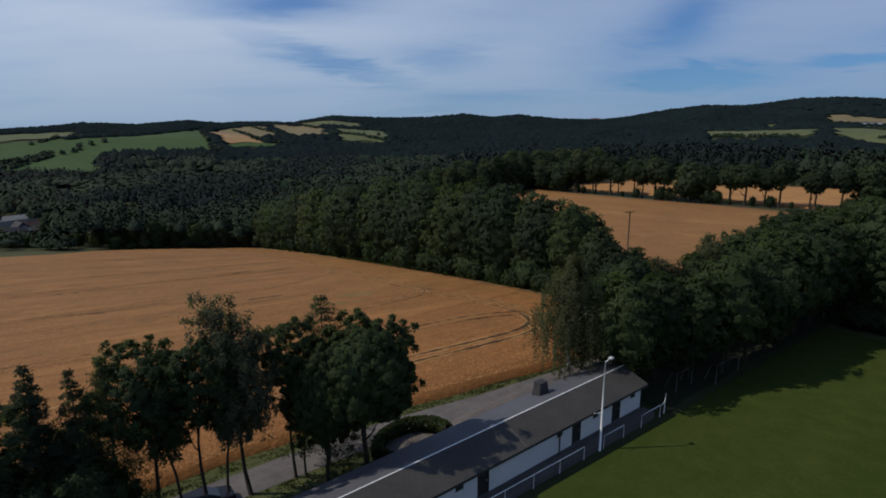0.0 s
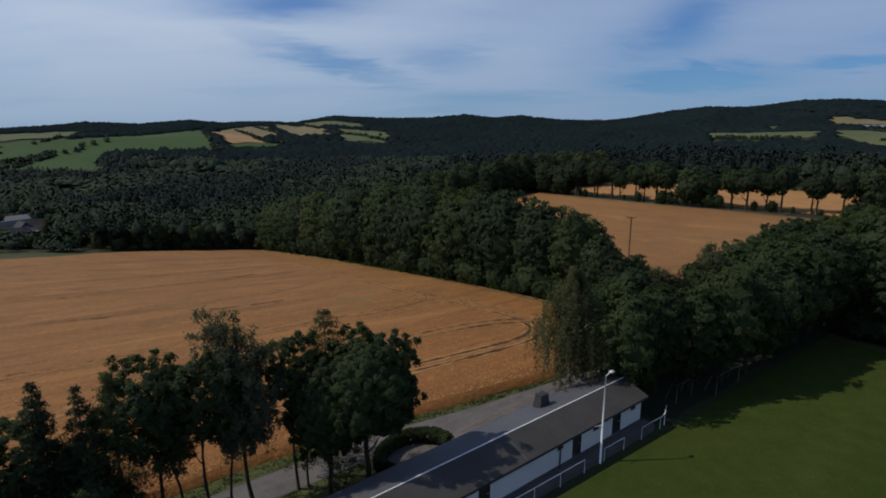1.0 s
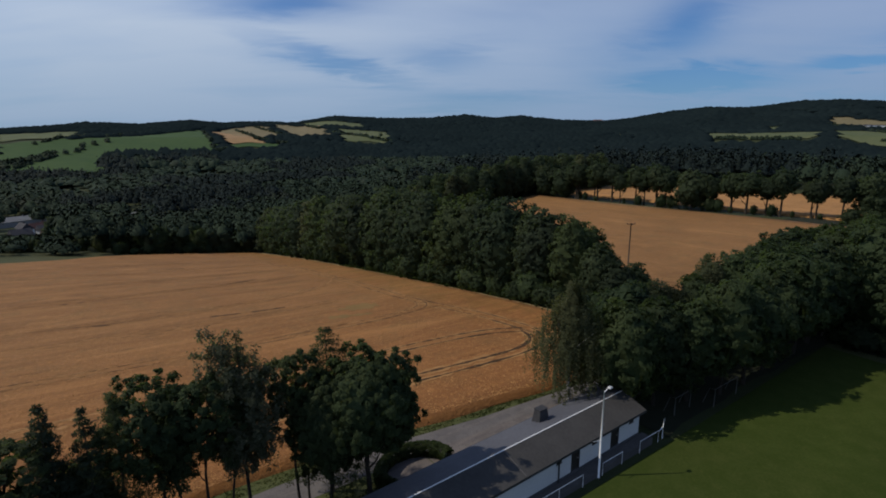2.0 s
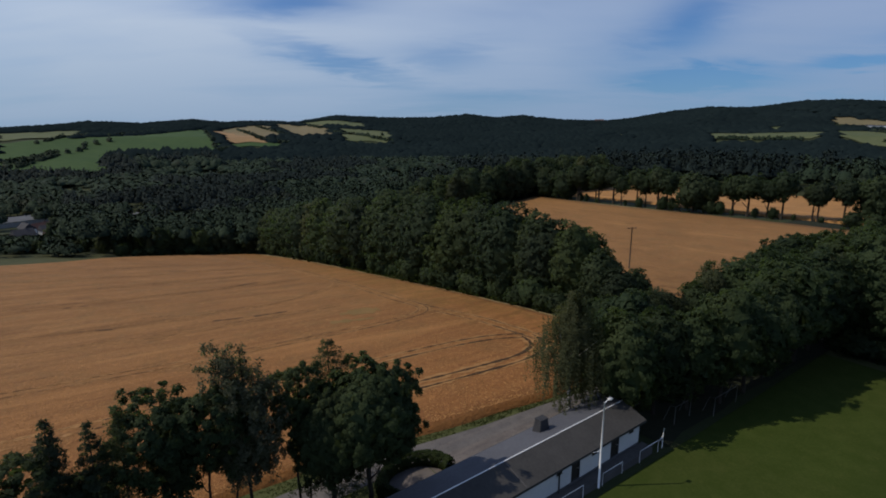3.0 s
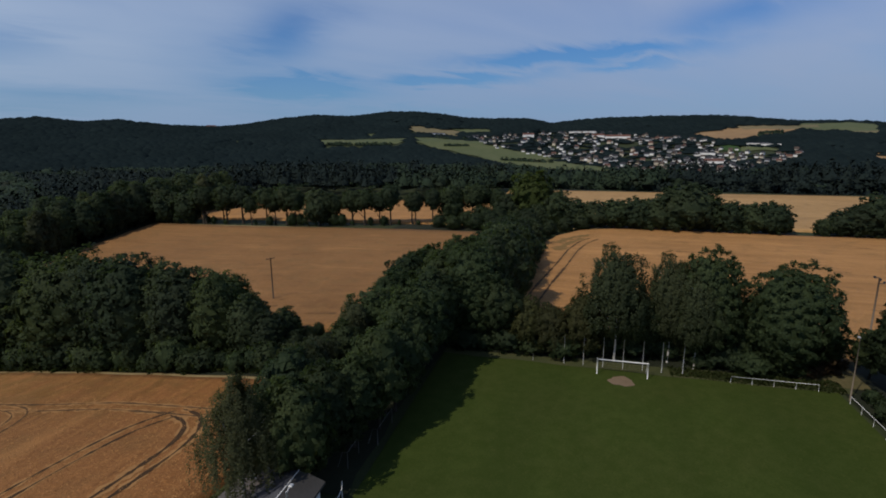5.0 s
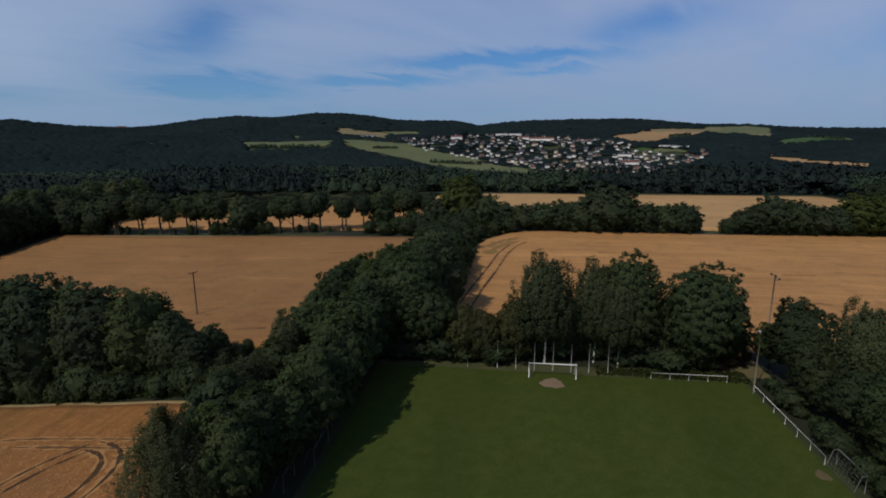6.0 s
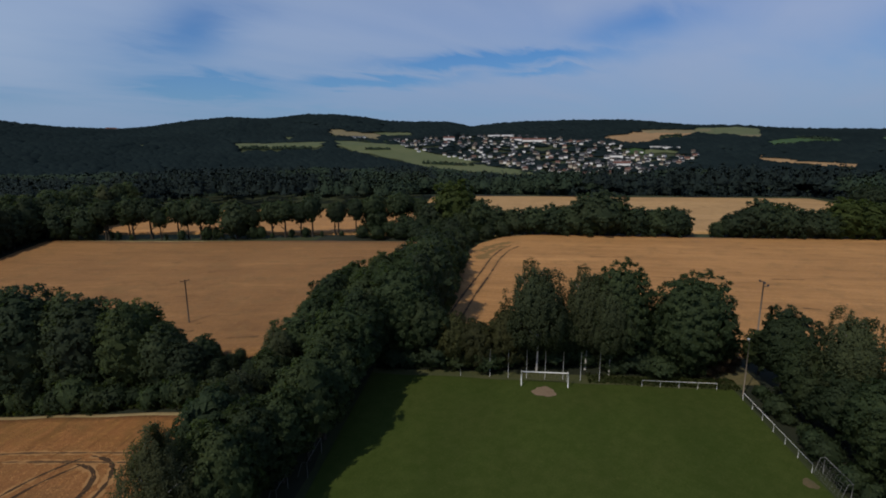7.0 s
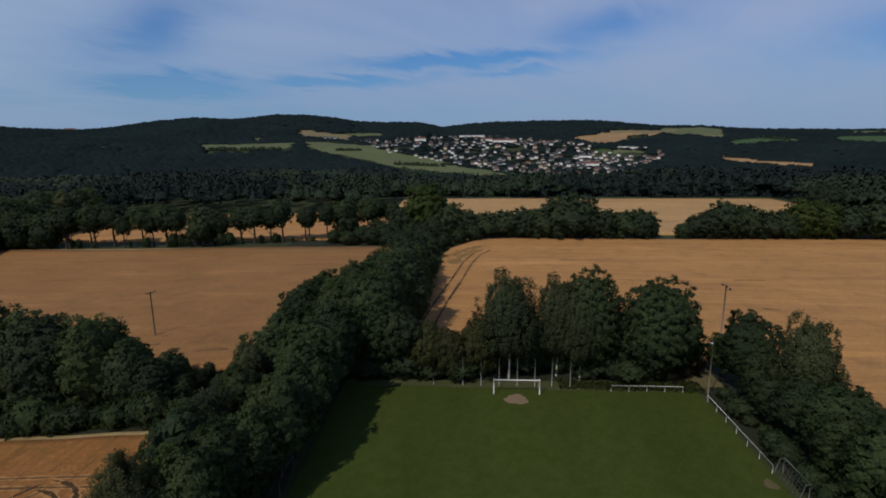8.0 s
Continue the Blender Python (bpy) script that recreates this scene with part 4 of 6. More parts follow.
class Stand:
    """One kind of tree: built once, then copied."""

    def __init__(self, name, label, seed, h, w, base, leaf, bark, n, size, tufts, shape="round", r0=0.2, lean=(0, 0), limbs=7, group="", category="tree", corners=3, boughs=12, bump=0.26, drop=1.8, tuft_scale=1.0, core=1.0, hang=0.0, taper=0.62):
        rng = np.random.default_rng(seed)
        self.h, self.used = h, False
        self.root = thing(name, pose(0, 0, 0), label, category, group)
        if shape == "spruce":
            tiers = 24
            per = 9
            bz = np.repeat(np.linspace(0.0, 0.97, tiers), per) + rng.normal(0, 0.012, tiers * per)
            ba = np.tile(np.arange(per) * math.tau / per, tiers) + np.repeat(rng.uniform(0, 6, tiers), per) + rng.normal(0, 0.2, tiers * per)
            bl = (w / 2) * np.clip(1 - bz, 0, 1) ** taper * rng.uniform(0.6, 1.12, tiers * per) + 0.12
            pick = rng.choice(tiers * per, n, p=(bl + 0.2) / (bl + 0.2).sum())
            u = rng.uniform(0.05, 1, n) ** 0.65
            rad = bl[pick] * u
            side = rng.normal(0, 1, n) * (0.12 + 0.2 * bl[pick] * (1 - u))
            ang = ba[pick]
            dip = -0.42 * rad + 0.2 * bl[pick] * u ** 3 - np.abs(rng.normal(0, 0.16, n)) * (0.4 + 0.6 * bl[pick] / (w / 2))
            c = np.stack([rad * np.cos(ang) - side * np.sin(ang), rad * np.sin(ang) + side * np.cos(ang), base + bz[pick] * (h - base) + dip], 1)
            out = unit(np.stack([np.cos(ang) * 0.75, np.sin(ang) * 0.75, np.full(n, 0.55)], 1))
            v, f = kites(rng, c, out, size, 0.4, 0, 1.0, corners)
            part("trunk", bm_tube([(0, 0, -0.3), (0, 0, h * 0.5), (0, 0, h * 0.985)], [r0, r0 * 0.6, 0.02], 7), bark, self.root)
        else:
            if shape == "weep":
                # hanging twigs: leaves strung below points on a tent of branches
                k = 300
                sz = rng.uniform(0, 1, k) ** 0.8
                sa, sr = rng.uniform(0, math.tau, k), (w / 2) * (0.1 + 0.9 * sz ** 0.75) * rng.uniform(0.3, 1.05, k)
                top = h - sz * (h - base) * 0.62
                drop_ = rng.uniform(1.8, 5.6, k) * (0.6 + 0.6 * sz)
                pick, u = rng.integers(0, k, n), rng.uniform(0, 1, n)
                low = np.maximum(top[pick] - u * drop_[pick], base * (0.3 + 0.5 * rng.uniform(0, 1, k))[pick])
                rr = sr[pick] * (1 + 0.06 * u)
                c = np.stack([rr * np.cos(sa[pick]), rr * np.sin(sa[pick]), low], 1) + rng.normal(0, 1, (n, 3)) * (0.16 - 0.08 * u)[:, None]
                out = unit(np.stack([np.cos(sa[pick]) * 0.8, np.sin(sa[pick]) * 0.8, np.full(n, 0.45)], 1) + rng.normal(0, 0.25, (n, 3)))
                cc = np.stack([sr * np.cos(sa), sr * np.sin(sa), top], 1)
                v, f = kites(rng, c, out, size, 0.7, 2.0, 1.0, corners)
            elif shape == "feather":
                c, out, cc = strand_leaves(rng, n, tufts, base, h, w, boughs, drop, 0.1 + size * 1.1)
                v, f = kites(rng, c, out, size, 0.7, 1.0, 1.0, corners)
            else:
                v, f, out, cc = dome_leaves(rng, n, tufts, Dome(rng, base, h, w, shape, boughs, bump), size, corners, tuft_scale, core, hang)
            v[:, 0] += lean[0] * v[:, 2] / h
            v[:, 1] += lean[1] * v[:, 2] / h
            order = rng.permutation(len(cc))[:limbs] if shape != "feather" else np.arange(min(limbs, len(cc)))
            part("trunk", trunk_bm(rng, h * 0.86, r0, lean, [tuple(cc[o] * np.array([0.9, 0.9, 1]) + np.array([lean[0], lean[1], 0]) * cc[o][2] / h) for o in order], w * 0.32), bark, self.root)
        part_me("crown", foliage_mesh("crown", v, f, out, leaf), self.root)

    def plant(self, a, b, h, wide=1.0, turn=None, z=None):
        x, y = P(a, b)
        k = h / self.h
        turn = (a * 57.3 + b * 31.7) % 360 if turn is None else turn
        z = float(height(x, y)) if z is None else z
        m = pose(x, y, z - 0.15, 0, 0, turn) @ Matrix.Diagonal((k * wide, k * wide, k, 1))
        if not self.used:
            self.used = True
            self.root.matrix_basis = m
            return self.root
        ob = copy_thing(self.root, pose(0, 0, 0))
        ob.matrix_basis = m
        return ob


ROADSIDE, BELT, GOALEND, WOOD, AVENUE, HEDGE = "trees along the lane", "tree belt beside the pitch", "trees behind the goal", "woodland trees", "avenue trees", "hedge trees"
maple = Stand("maple_tree", "broad dark green maple with a dense rounded crown", 11, 13.5, 8.6, 4.1, L_MAPLE, M_DARKBARK, 40000, 0.12, 330, "round", 0.24, (0.2, 0.1), 8, ROADSIDE, boughs=17, bump=0.4, tuft_scale=0.95)
leafy_tree = Stand("ash_tree", "leafy roadside tree with a bare lower trunk", 12, 13, 6.2, 6.6, L_MAPLE, M_DARKBARK, 17000, 0.11, 150, "round", 0.16, (0.5, 0.1), 10, ROADSIDE, boughs=9, bump=0.5, tuft_scale=0.9, core=0.0)
sparse = Stand("ash_tree", "thin open-crowned roadside tree with a bare lower trunk", 28, 13, 5.0, 5.6, L_MAPLE, M_DARKBARK, 13000, 0.105, 210, "feather", 0.13, (0.6, 0.2), 12, ROADSIDE, boughs=7, drop=0.9)
birch = Stand("birch_tree", "slender grey-green birch with a feathery top", 13, 16, 7.0, 5.2, L_GREY, M_DARKBARK, 24000, 0.1, 340, "feather", 0.16, (-0.7, 0.2), 12, ROADSIDE, boughs=5, drop=2.1)
larch = Stand("larch_tree", "dark feathery tree with a pointed top beside the lane", 29, 15, 8.0, 3.0, L_LARCH, M_BARK, 21000, 0.105, 0, "spruce", 0.17, group=ROADSIDE, taper=0.52)
spruce = Stand("spruce_tree", "dark pointed spruce with drooping tiers", 14, 14, 7.4, 0.6, L_SPRUCE, M_BARK, 26000, 0.105, 0, "spruce", 0.18, group=ROADSIDE, taper=0.85)
weeping = Stand("weeping_birch", "tall weeping birch with long hanging twigs beside the clubhouse", 15, 13.5, 7.4, 3.2, L_WEEP, M_BIRCHBARK, 40000, 0.082, 80, "weep", 0.22, (0.2, 0), 9, BELT)
belt_a = Stand("maple_tree", "tall dark maple in a dense tree belt", 16, 13.5, 9.0, 2.4, L_BELT, M_DARKBARK, 8200, 0.2, 150, "round", 0.26, (0.2, -0.2), 6, BELT, boughs=13, bump=0.38)
belt_b = Stand("lime_tree", "leafy mid-green lime in a dense tree belt", 17, 13, 7.8, 2.2, L_LIME, M_DARKBARK, 7400, 0.19, 140, "egg", 0.22, (0, 0.3), 6, BELT, boughs=10, bump=0.38)
belt_c = Stand("birch_tree", "grey-green feathery birch in a dense tree belt", 30, 14.5, 7.4, 2.0, L_BIRCH, M_BIRCHBARK, 7600, 0.18, 150, "egg", 0.18, (0.2, 0.1), 9, BELT, boughs=8, bump=0.44, core=0.8, hang=1.4)
goal_birch = Stand("birch_tree", "white-stemmed birch behind the goal fence", 18, 18, 9.6, 4.0, L_BIRCH, M_BIRCHBARK, 17000, 0.16, 220, "egg", 0.15, (0.3, 0.2), 9, GOALEND, boughs=11, bump=0.44, core=0.72, hang=1.6)
goal_maple = Stand("maple_tree", "round dense dark maple behind the goal end", 19, 16, 11.5, 0.6, L_BELT, M_BARK, 12000, 0.2, 300, "round", 0.28, (0, 0), 6, GOALEND, boughs=18, bump=0.24)
goal_lime = Stand("lime_tree", "young olive-green lime behind the ball-stop fence", 32, 10, 6.4, 1.6, L_OLIVE, M_BARK, 6400, 0.16, 120, "egg", 0.16, (0.1, 0.2), 7, GOALEND, boughs=9, bump=0.46, core=0.8, hang=0.7)
wood_a = Stand("woodland_tree", "broad dark deciduous tree at a wood's edge", 20, 17, 10.0, 0.4, L_WOODS, M_BARK, 1900, 0.42, 90, "egg", 0.25, (0, 0), 3, WOOD, boughs=10)
wood_b = Stand("woodland_tree", "tall mid-green deciduous tree in a wood", 21, 18, 8.0, 0.4, L_LIME, M_BARK, 1700, 0.4, 80, "egg", 0.25, (0, 0), 3, WOOD, boughs=9)
wood_c = Stand("woodland_tree", "slim grey-green tree in a wood", 22, 19, 7.5, 1.0, L_BIRCH, M_BARK, 1900, 0.4, 80, "egg", 0.22, (0, 0), 3, WOOD, boughs=8, bump=0.4, core=0.9, hang=1.2)
wood_n = Stand("woodland_tree", "broad dark deciduous tree at the edge of a wood", 27, 16, 9.5, 0.2, L_WOODS, M_BARK, 4200, 0.27, 150, "skirt", 0.25, (0, 0), 3, WOOD, boughs=13)
wood_m = Stand("woodland_tree", "leafy mid-green deciduous tree at the edge of a wood", 31, 17, 8.4, 0.2, L_LIME, M_BARK, 3800, 0.27, 140, "egg", 0.25, (0, 0), 3, WOOD, boughs=11)
avenue_t = Stand("avenue_tree", "old avenue tree with a bare trunk and wide crown", 23, 16.5, 10.0, 6.0, L_WOODS, M_DARKBARK, 2300, 0.34, 100, "round", 0.45, (0, 0), 7, AVENUE, boughs=8, bump=0.48)
hedge_t = Stand("hedge_tree", "bushy hedgerow tree with foliage down to the ground", 24, 12, 10.0, 0.0, L_WOODS, M_BARK, 1700, 0.42, 90, "skirt", 0.3, (0, 0), 3, HEDGE, boughs=12, bump=0.34)
hedge_l = Stand("hedge_tree", "bright green bushy hedgerow tree", 25, 12, 9.0, 0.0, L_HEDGELIME, M_BARK, 1700, 0.42, 90, "skirt", 0.3, (0, 0), 3, HEDGE, boughs=10, bump=0.34)
shrub = Stand("shrub", "dense dark shrub in the undergrowth", 26, 3.2, 3.6, 0.0, L_BELT, M_BARK, 420, 0.21, 40, "skirt", 0.06, (0, 0), 3, "undergrowth shrubs", "shrub", boughs=6)
bramble = Stand("bramble_bush", "low rusty-brown bramble bush at the pitch corner", 33, 2.4, 3.2, 0.0, L_BRAMBLE, M_BARK, 420, 0.2, 40, "skirt", 0.05, (0, 0), 3, "bramble bushes", "shrub", boughs=6)

# along the lane
for st, a, b, h, wd in [
    (spruce, -2.1, -36.6, 14.0, 1.0), (spruce, -0.1, -36.3, 13.3, 0.9), (larch, 1.5, -37.0, 13.3, 0.8), (leafy_tree, 3.3, -36.9, 13.6, 1.0), (sparse, 4.9, -37.2, 12.4, 1.0), (leafy_tree, 6.6, -36.9, 13.5, 0.86), (birch, 9.5, -36.9, 16.0, 1.0), (sparse, 8.0, -37.2, 12.8, 0.9),
    (leafy_tree, 12.9, -36.8, 13.7, 0.72), (sparse, 13.6, -36.6, 11.0, 0.9), (larch, 15.6, -36.6, 14.7, 1.0), (maple, 14.5, -34.4, 12.2, 0.78), (maple, 17.4, -33.6, 13.8, 0.95),
    (belt_b, -0.8, -39.0, 8.5, 0.9), (leafy_tree, -4.8, -37.6, 12.0, 1.2), (belt_a, -6.5, -36.0, 11.0, 1.0), (spruce, -9.5, -36.8, 12.5, 1.0), (belt_a, -12, -37, 12, 1.0), (belt_b, -2.6, -34.4, 8.5, 0.9), (belt_b, -5.2, -34.8, 9.5, 1.0), (belt_b, -0.2, -34.7, 8.2, 1.0),
]:
    st.plant(a, b, h, wd)

# the belt on the clubhouse side of the pitch and on towards the fields
weeping.plant(40.8, -33.2, 14.8, 1.12)
rng = np.random.default_rng(5)
for a in np.arange(43.8, 107, 4.8):
    for row, b in enumerate((-28.6, -34.6)):
        st = belt_b if a < 56 and not row else (belt_a, belt_b, belt_a, belt_c)[int(rng.integers(0, 4))]
        tall = float(np.interp(a, [44, 50, 60, 75, 90, 106], [13.6, 13.6, 13.9, 14.6, 15.0, 16.4]))
        inward = float(np.interp(a, [46, 51, 56, 62, 68, 84, 92], [-1.6, 0.2, 1.8, 2.5, 2.8, 2.7, 2.0]))
        st.plant(a + rng.uniform(-1.0, 1.0) + 1.8 * row, b + (0.3 if row else 1.0) * inward + rng.uniform(-0.8, 0.8), tall * (rng.uniform(0.8, 0.95) if row else rng.uniform(0.88, 1.06)), rng.uniform(0.9, 1.1))
for a in np.arange(98, 220, 5.2):
    for b in (-19.0, -26.0):
        st = (belt_a, wood_b, wood_a)[int(rng.integers(0, 3))] if a < 125 else (wood_a, wood_b, hedge_t)[int(rng.integers(0, 3))]
        h = np.interp(a, [95, 105, 118, 135, 170, 215], [17, 19.5, 18, 14.5, 10, 12]) * rng.uniform(0.85, 1.05) * (0.8 if b < -23 else 1.0)
        st.plant(a + rng.uniform(-2, 2), b + rng.uniform(-2.2, 2.2), h * rng.uniform(0.85, 1.12), rng.uniform(0.9, 1.3) * (0.8 if a < 120 else 1.0))
for a in np.arange(99, 205, 4.0):
    shrub.plant(a + rng.uniform(-1.5, 1.5), -15.4 + rng.uniform(-1.2, 0.8), rng.uniform(1.8, 4.0), rng.uniform(1.0, 1.8))

for b in np.arange(-50, -240, -3.0):
    shrub.plant(73.6 + float(np.interp(b, *WOOD_SIDE)) + rng.uniform(-0.3, 1.8), b + rng.uniform(-0.8, 0.8), rng.uniform(2.0, 7.5), rng.uniform(0.7, 1.1))
for a in np.arange(20, 70, 4.0):
    shrub.plant(a + rng.uniform(-1, 1), -241.5 + rng.uniform(-1, 0.5), rng.uniform(2.5, 6.0), rng.uniform(0.9, 1.4))
for a in np.arange(44, 82, 2.8):
    shrub.plant(a + rng.uniform(-0.6, 0.6), 36.9 + rng.uniform(-0.3, 0.9), rng.uniform(1.6, 4.2), rng.uniform(0.9, 1.2))

# behind the goal
for st, a, b, h, wd in [
    (goal_birch, 86.0, 3.7, 19.6, 0.96), (goal_birch, 87.5, 12.0, 18.4, 0.86), (goal_maple, 89.0, 17.4, 19.0, 0.86), (goal_birch, 85.9, 15.7, 16.5, 0.85), (goal_maple, 88.2, 29.2, 17.6, 1.1), (goal_maple, 90, 23.6, 11.5, 0.8),
    (goal_lime, 86.5, -2.0, 11.4, 0.95), (goal_lime, 86.2, -6.2, 9.6, 1.1), (goal_lime, 86.8, -10.4, 10.2, 1.05), (belt_a, 88.4, 8.2, 11.4, 0.9), (belt_a, 88, -15.5, 13.0, 1.0), (goal_maple, 89.5, -20, 18.5, 0.95), (belt_b, 89.5, 13.5, 10, 1.0), (belt_a, 91, 0.0, 10, 1.0), (belt_a, 91.5, 6, 11, 1.0), (belt_b, 91, 27.5, 9, 1.0),
]:
    st.plant(a, b, h, wd)
for b in np.arange(-24, 29, 2.1):
    shrub.plant((89.6 if 1 < b < 14 else 86.4) + rng.uniform(-0.6, 1.8), b + rng.uniform(-0.6, 0.6), rng.uniform(2.4, 5.0), rng.uniform(0.9, 1.3))

for a, b, h in [(87.2, 32.2, 1.6), (88.6, 33.8, 2.2), (90.3, 32.6, 2.6), (90.8, 35.0, 2.0), (92.6, 34.0, 2.8), (93.4, 36.6, 2.4), (91.6, 37.4, 2.2), (88.9, 36.2, 1.2), (94.6, 32.2, 3.0), (94.8, 35.0, 2.4)]:
    bramble.plant(a, b, h, 1.1)

# the belt on the far side of the pitch
for st, a, b, h, wd in [
    (belt_a, 82.5, 41.0, 14.0, 0.95), (goal_birch, 70.5, 43.0, 17.6, 0.9), (belt_a, 76, 40.4, 11.0, 1.0), (belt_b, 67.5, 40.4, 10.6, 1.1), (belt_a, 62.8, 41.4, 11.2, 1.05), (belt_b, 59, 40.4, 9.8, 1.1), (belt_b, 72.5, 39.9, 8.6, 1.1), (belt_b, 88.5, 40.5, 8.5, 1.2), (belt_b, 92.5, 36.5, 6.5, 1.2), (belt_a, 56, 42, 10.0, 1.1),
    (belt_b, 52.5, 40.0, 12.0, 1.05), (belt_a, 48, 41, 11.0, 1.0), (belt_b, 44, 40, 10.5, 1.0), (belt_a, 79, 47, 9.6, 1.0), (belt_b, 73, 47, 9.0, 1.1), (belt_a, 66, 46.6, 9.2, 1.1), (belt_b, 60.5, 46, 8.6, 1.1),
]:
    st.plant(a, b, h, wd)

# the wood between the fields
for a in np.arange(-120, 72, 7.0):
    for b in (-243.5, -250.5, -257, -266, -276)[1 if a < 18 else 0 : 5 if -40 < a < 72 else 2]:
        (wood_b, wood_c, wood_b)[int(rng.integers(0, 3))].plant(a + rng.uniform(-2.5, 2.5), b + rng.uniform(-2, 2), rng.uniform(8, 13) * (0.42 if a < 4 else 0.7 if a < 22 else 1.0), rng.uniform(1.1, 1.5))
for row, a in enumerate((76.0, 81.5, 87.0)):
    for b in np.arange(-57 - row * 2.0, -240, -5.6):
        near = (wood_n, wood_m, wood_n)[int(rng.integers(0, 3))]
        st = near if not row and b > -150 else (wood_a, wood_b, wood_a, wood_c)[int(rng.integers(0, 4))]
        h = float(np.interp(-b - 3.6 * row, [52, 56, 61, 68, 90, 120, 175, 240], [9, 12.2, 17.2, 18.8, 20.5, 23, 22, 21])) * (1.0, 0.86, 0.76)[row]
        st.plant(a + rng.uniform(-1.2, 1.2), b + rng.uniform(-1.2, 1.2), h * rng.uniform(0.87, 1.05), rng.uniform(0.95, 1.2) * (1.0 if st in (wood_n, wood_a) else 1.1))
for a, b, h in [(75.5, -52.5, 9.0), (79.5, -52.0, 8.2), (83.5, -53, 5.6), (87.5, -55, 4.4), (77, -48.5, 5.0), (82, -48.5, 4.0), (86.5, -49, 3.0), (84, -43.5, 3.5), (79, -43.5, 3.8)]:
    wood_n.plant(a, b, h, 1.25)
for a in np.arange(92, 260, 7.5):
    for b in (-192, -200, -209):
        st = (wood_a, wood_b, wood_a, wood_c)[int(rng.integers(0, 4))]
        h = rng.uniform(17, 21) * (0.85 if a < 140 else 1.0)
        st.plant(a + rng.uniform(-3, 3), b + rng.uniform(-2.5, 2.5), h, rng.uniform(1.0, 1.25))

# the avenue and the hedges
for b in np.arange(-38, -200, -4.9):
    b += rng.uniform(-3.0, 3.0)
    a = float(np.interp(-b, [38, 46, 60, 78, 96, 120, 141, 200], [223, 219, 213, 208.5, 204.5, 201, 199.5, 201]))
    (avenue_t, avenue_t, avenue_t, avenue_t, hedge_t)[int(rng.integers(0, 5))].plant(a + 1.5 + rng.uniform(-2, 2), b, rng.uniform(13.5, 18.5), rng.uniform(0.85, 1.15))
    if rng.uniform() < 0.75:
        shrub.plant(a + 1.0, b + rng.uniform(0, 4), rng.uniform(2.0, 6.0), rng.uniform(0.4, 0.8))
for a, b, h in [(203, -41, 7), (208, -37, 8), (213, -33, 9), (202, -50, 6), (209, -46, 7), (206, -57, 5.5), (200, -34, 7), (215, -41, 8.5), (207, -7, 6), (212, -1, 7), (200, -12.5, 6), (192, -14, 5)]:
    hedge_t.plant(a, b, h, 1.2)
for b, h, st in [(-30, 14, hedge_t), (-21, 22, hedge_l), (-14, 16, hedge_t), (-5, 12, hedge_t), (4, 11.5, hedge_t), (12, 12, hedge_t), (20, 13, hedge_t), (27, 13.5, hedge_t), (33, 16, hedge_t), (38, 19, hedge_t), (44, 16, hedge_t), (52, 12.5, hedge_t), (60, 12, hedge_t), (67, 12.5, hedge_t), (70.5, 9, hedge_t),
                 (84, 7, hedge_t), (90, 10, hedge_t), (96, 13, hedge_t), (101, 16, hedge_t), (109, 14, hedge_t), (117, 12, hedge_t), (124, 12, hedge_t), (131, 16, hedge_l), (140, 15, hedge_l), (149, 14, hedge_t), (160, 15, hedge_t), (172, 14, hedge_l), (184, 15, hedge_t), (197, 14, hedge_t)]:
    st.plant(217.9 + rng.uniform(-0.8, 0.8), b, h, rng.uniform(1.1, 1.35))
for b in np.arange(192, 300, 9):
    hedge_t.plant(300 + rng.uniform(-30, 40), b, rng.uniform(12, 17), 1.4)

# ---- the far woods ----


TOWN_AZ = [41.6, 45.2, 50.6, 54.3, 57.3, 63.2, 68.6, 73.0]
TOWN_NEAR = [1619, 1541, 1399, 1325, 1235, 1186, 1259, 1465]
TOWN_FAR = [1896, 1917, 2068, 2000, 1926, 1791, 1520, 1565]
# hedgerows on the far slopes: azimuth and distance of both ends
HEDGEROWS = [(-37.5, 1569, -33.7, 1760), (-21.2, 2091, -19.4, 1630), (-19.4, 1630, -16.5, 1556), (-19.4, 2205, -16.5, 1753), (-11.9, 1807, -8.1, 1639), (-14.4, 2165, -13.0, 1973), (-24.2, 2002, -23.4, 1421), (-23.4, 1421, -22.2, 1469), (-39.9, 1259, -36.4, 1439), (-39.2, 1255, -36.2, 1398), (-39.9, 1310, -37.6, 1374), (26.7, 1623, 28.9, 1620), (79.3, 1647, 82.8, 1802), (80.6, 2015, 83.2, 1917), (28.9, 1613, 33.3, 1603), (35.3, 1913, 39.3, 1741), (-32.1, 1675, -28.4, 2013), (69.3, 1910, 71.2, 1972), (69.3, 1987, 71.1, 2048), (-7.5, 1623, -5.7, 1562), (45.2, 1370, 50.6, 1334), (39.3, 1586, 41.6, 1590), (39.6, 1806, 41.6, 1724)]


LONE_TREES = [(-35.5, 1419), (-34.7, 1440), (-34.3, 1471), (-34.2, 1523), (-33.3, 1537), (-33.4, 1554), (-32.3, 1577), (-32.3, 1594), (-6.9, 1676), (-7.8, 1623), (-8.4, 1670)]


def stands(x, y):
    """Which parts of the woods are conifer plantation (above 0.25) and which are felled (below -1.25)."""
    return np.sin(x / 61 + 0.8 * np.sin(y / 97)) + 0.7 * np.sin(y / 43 + 1.3 * np.sin(x / 83)) + 0.35 * np.sin((x + y) / 19)


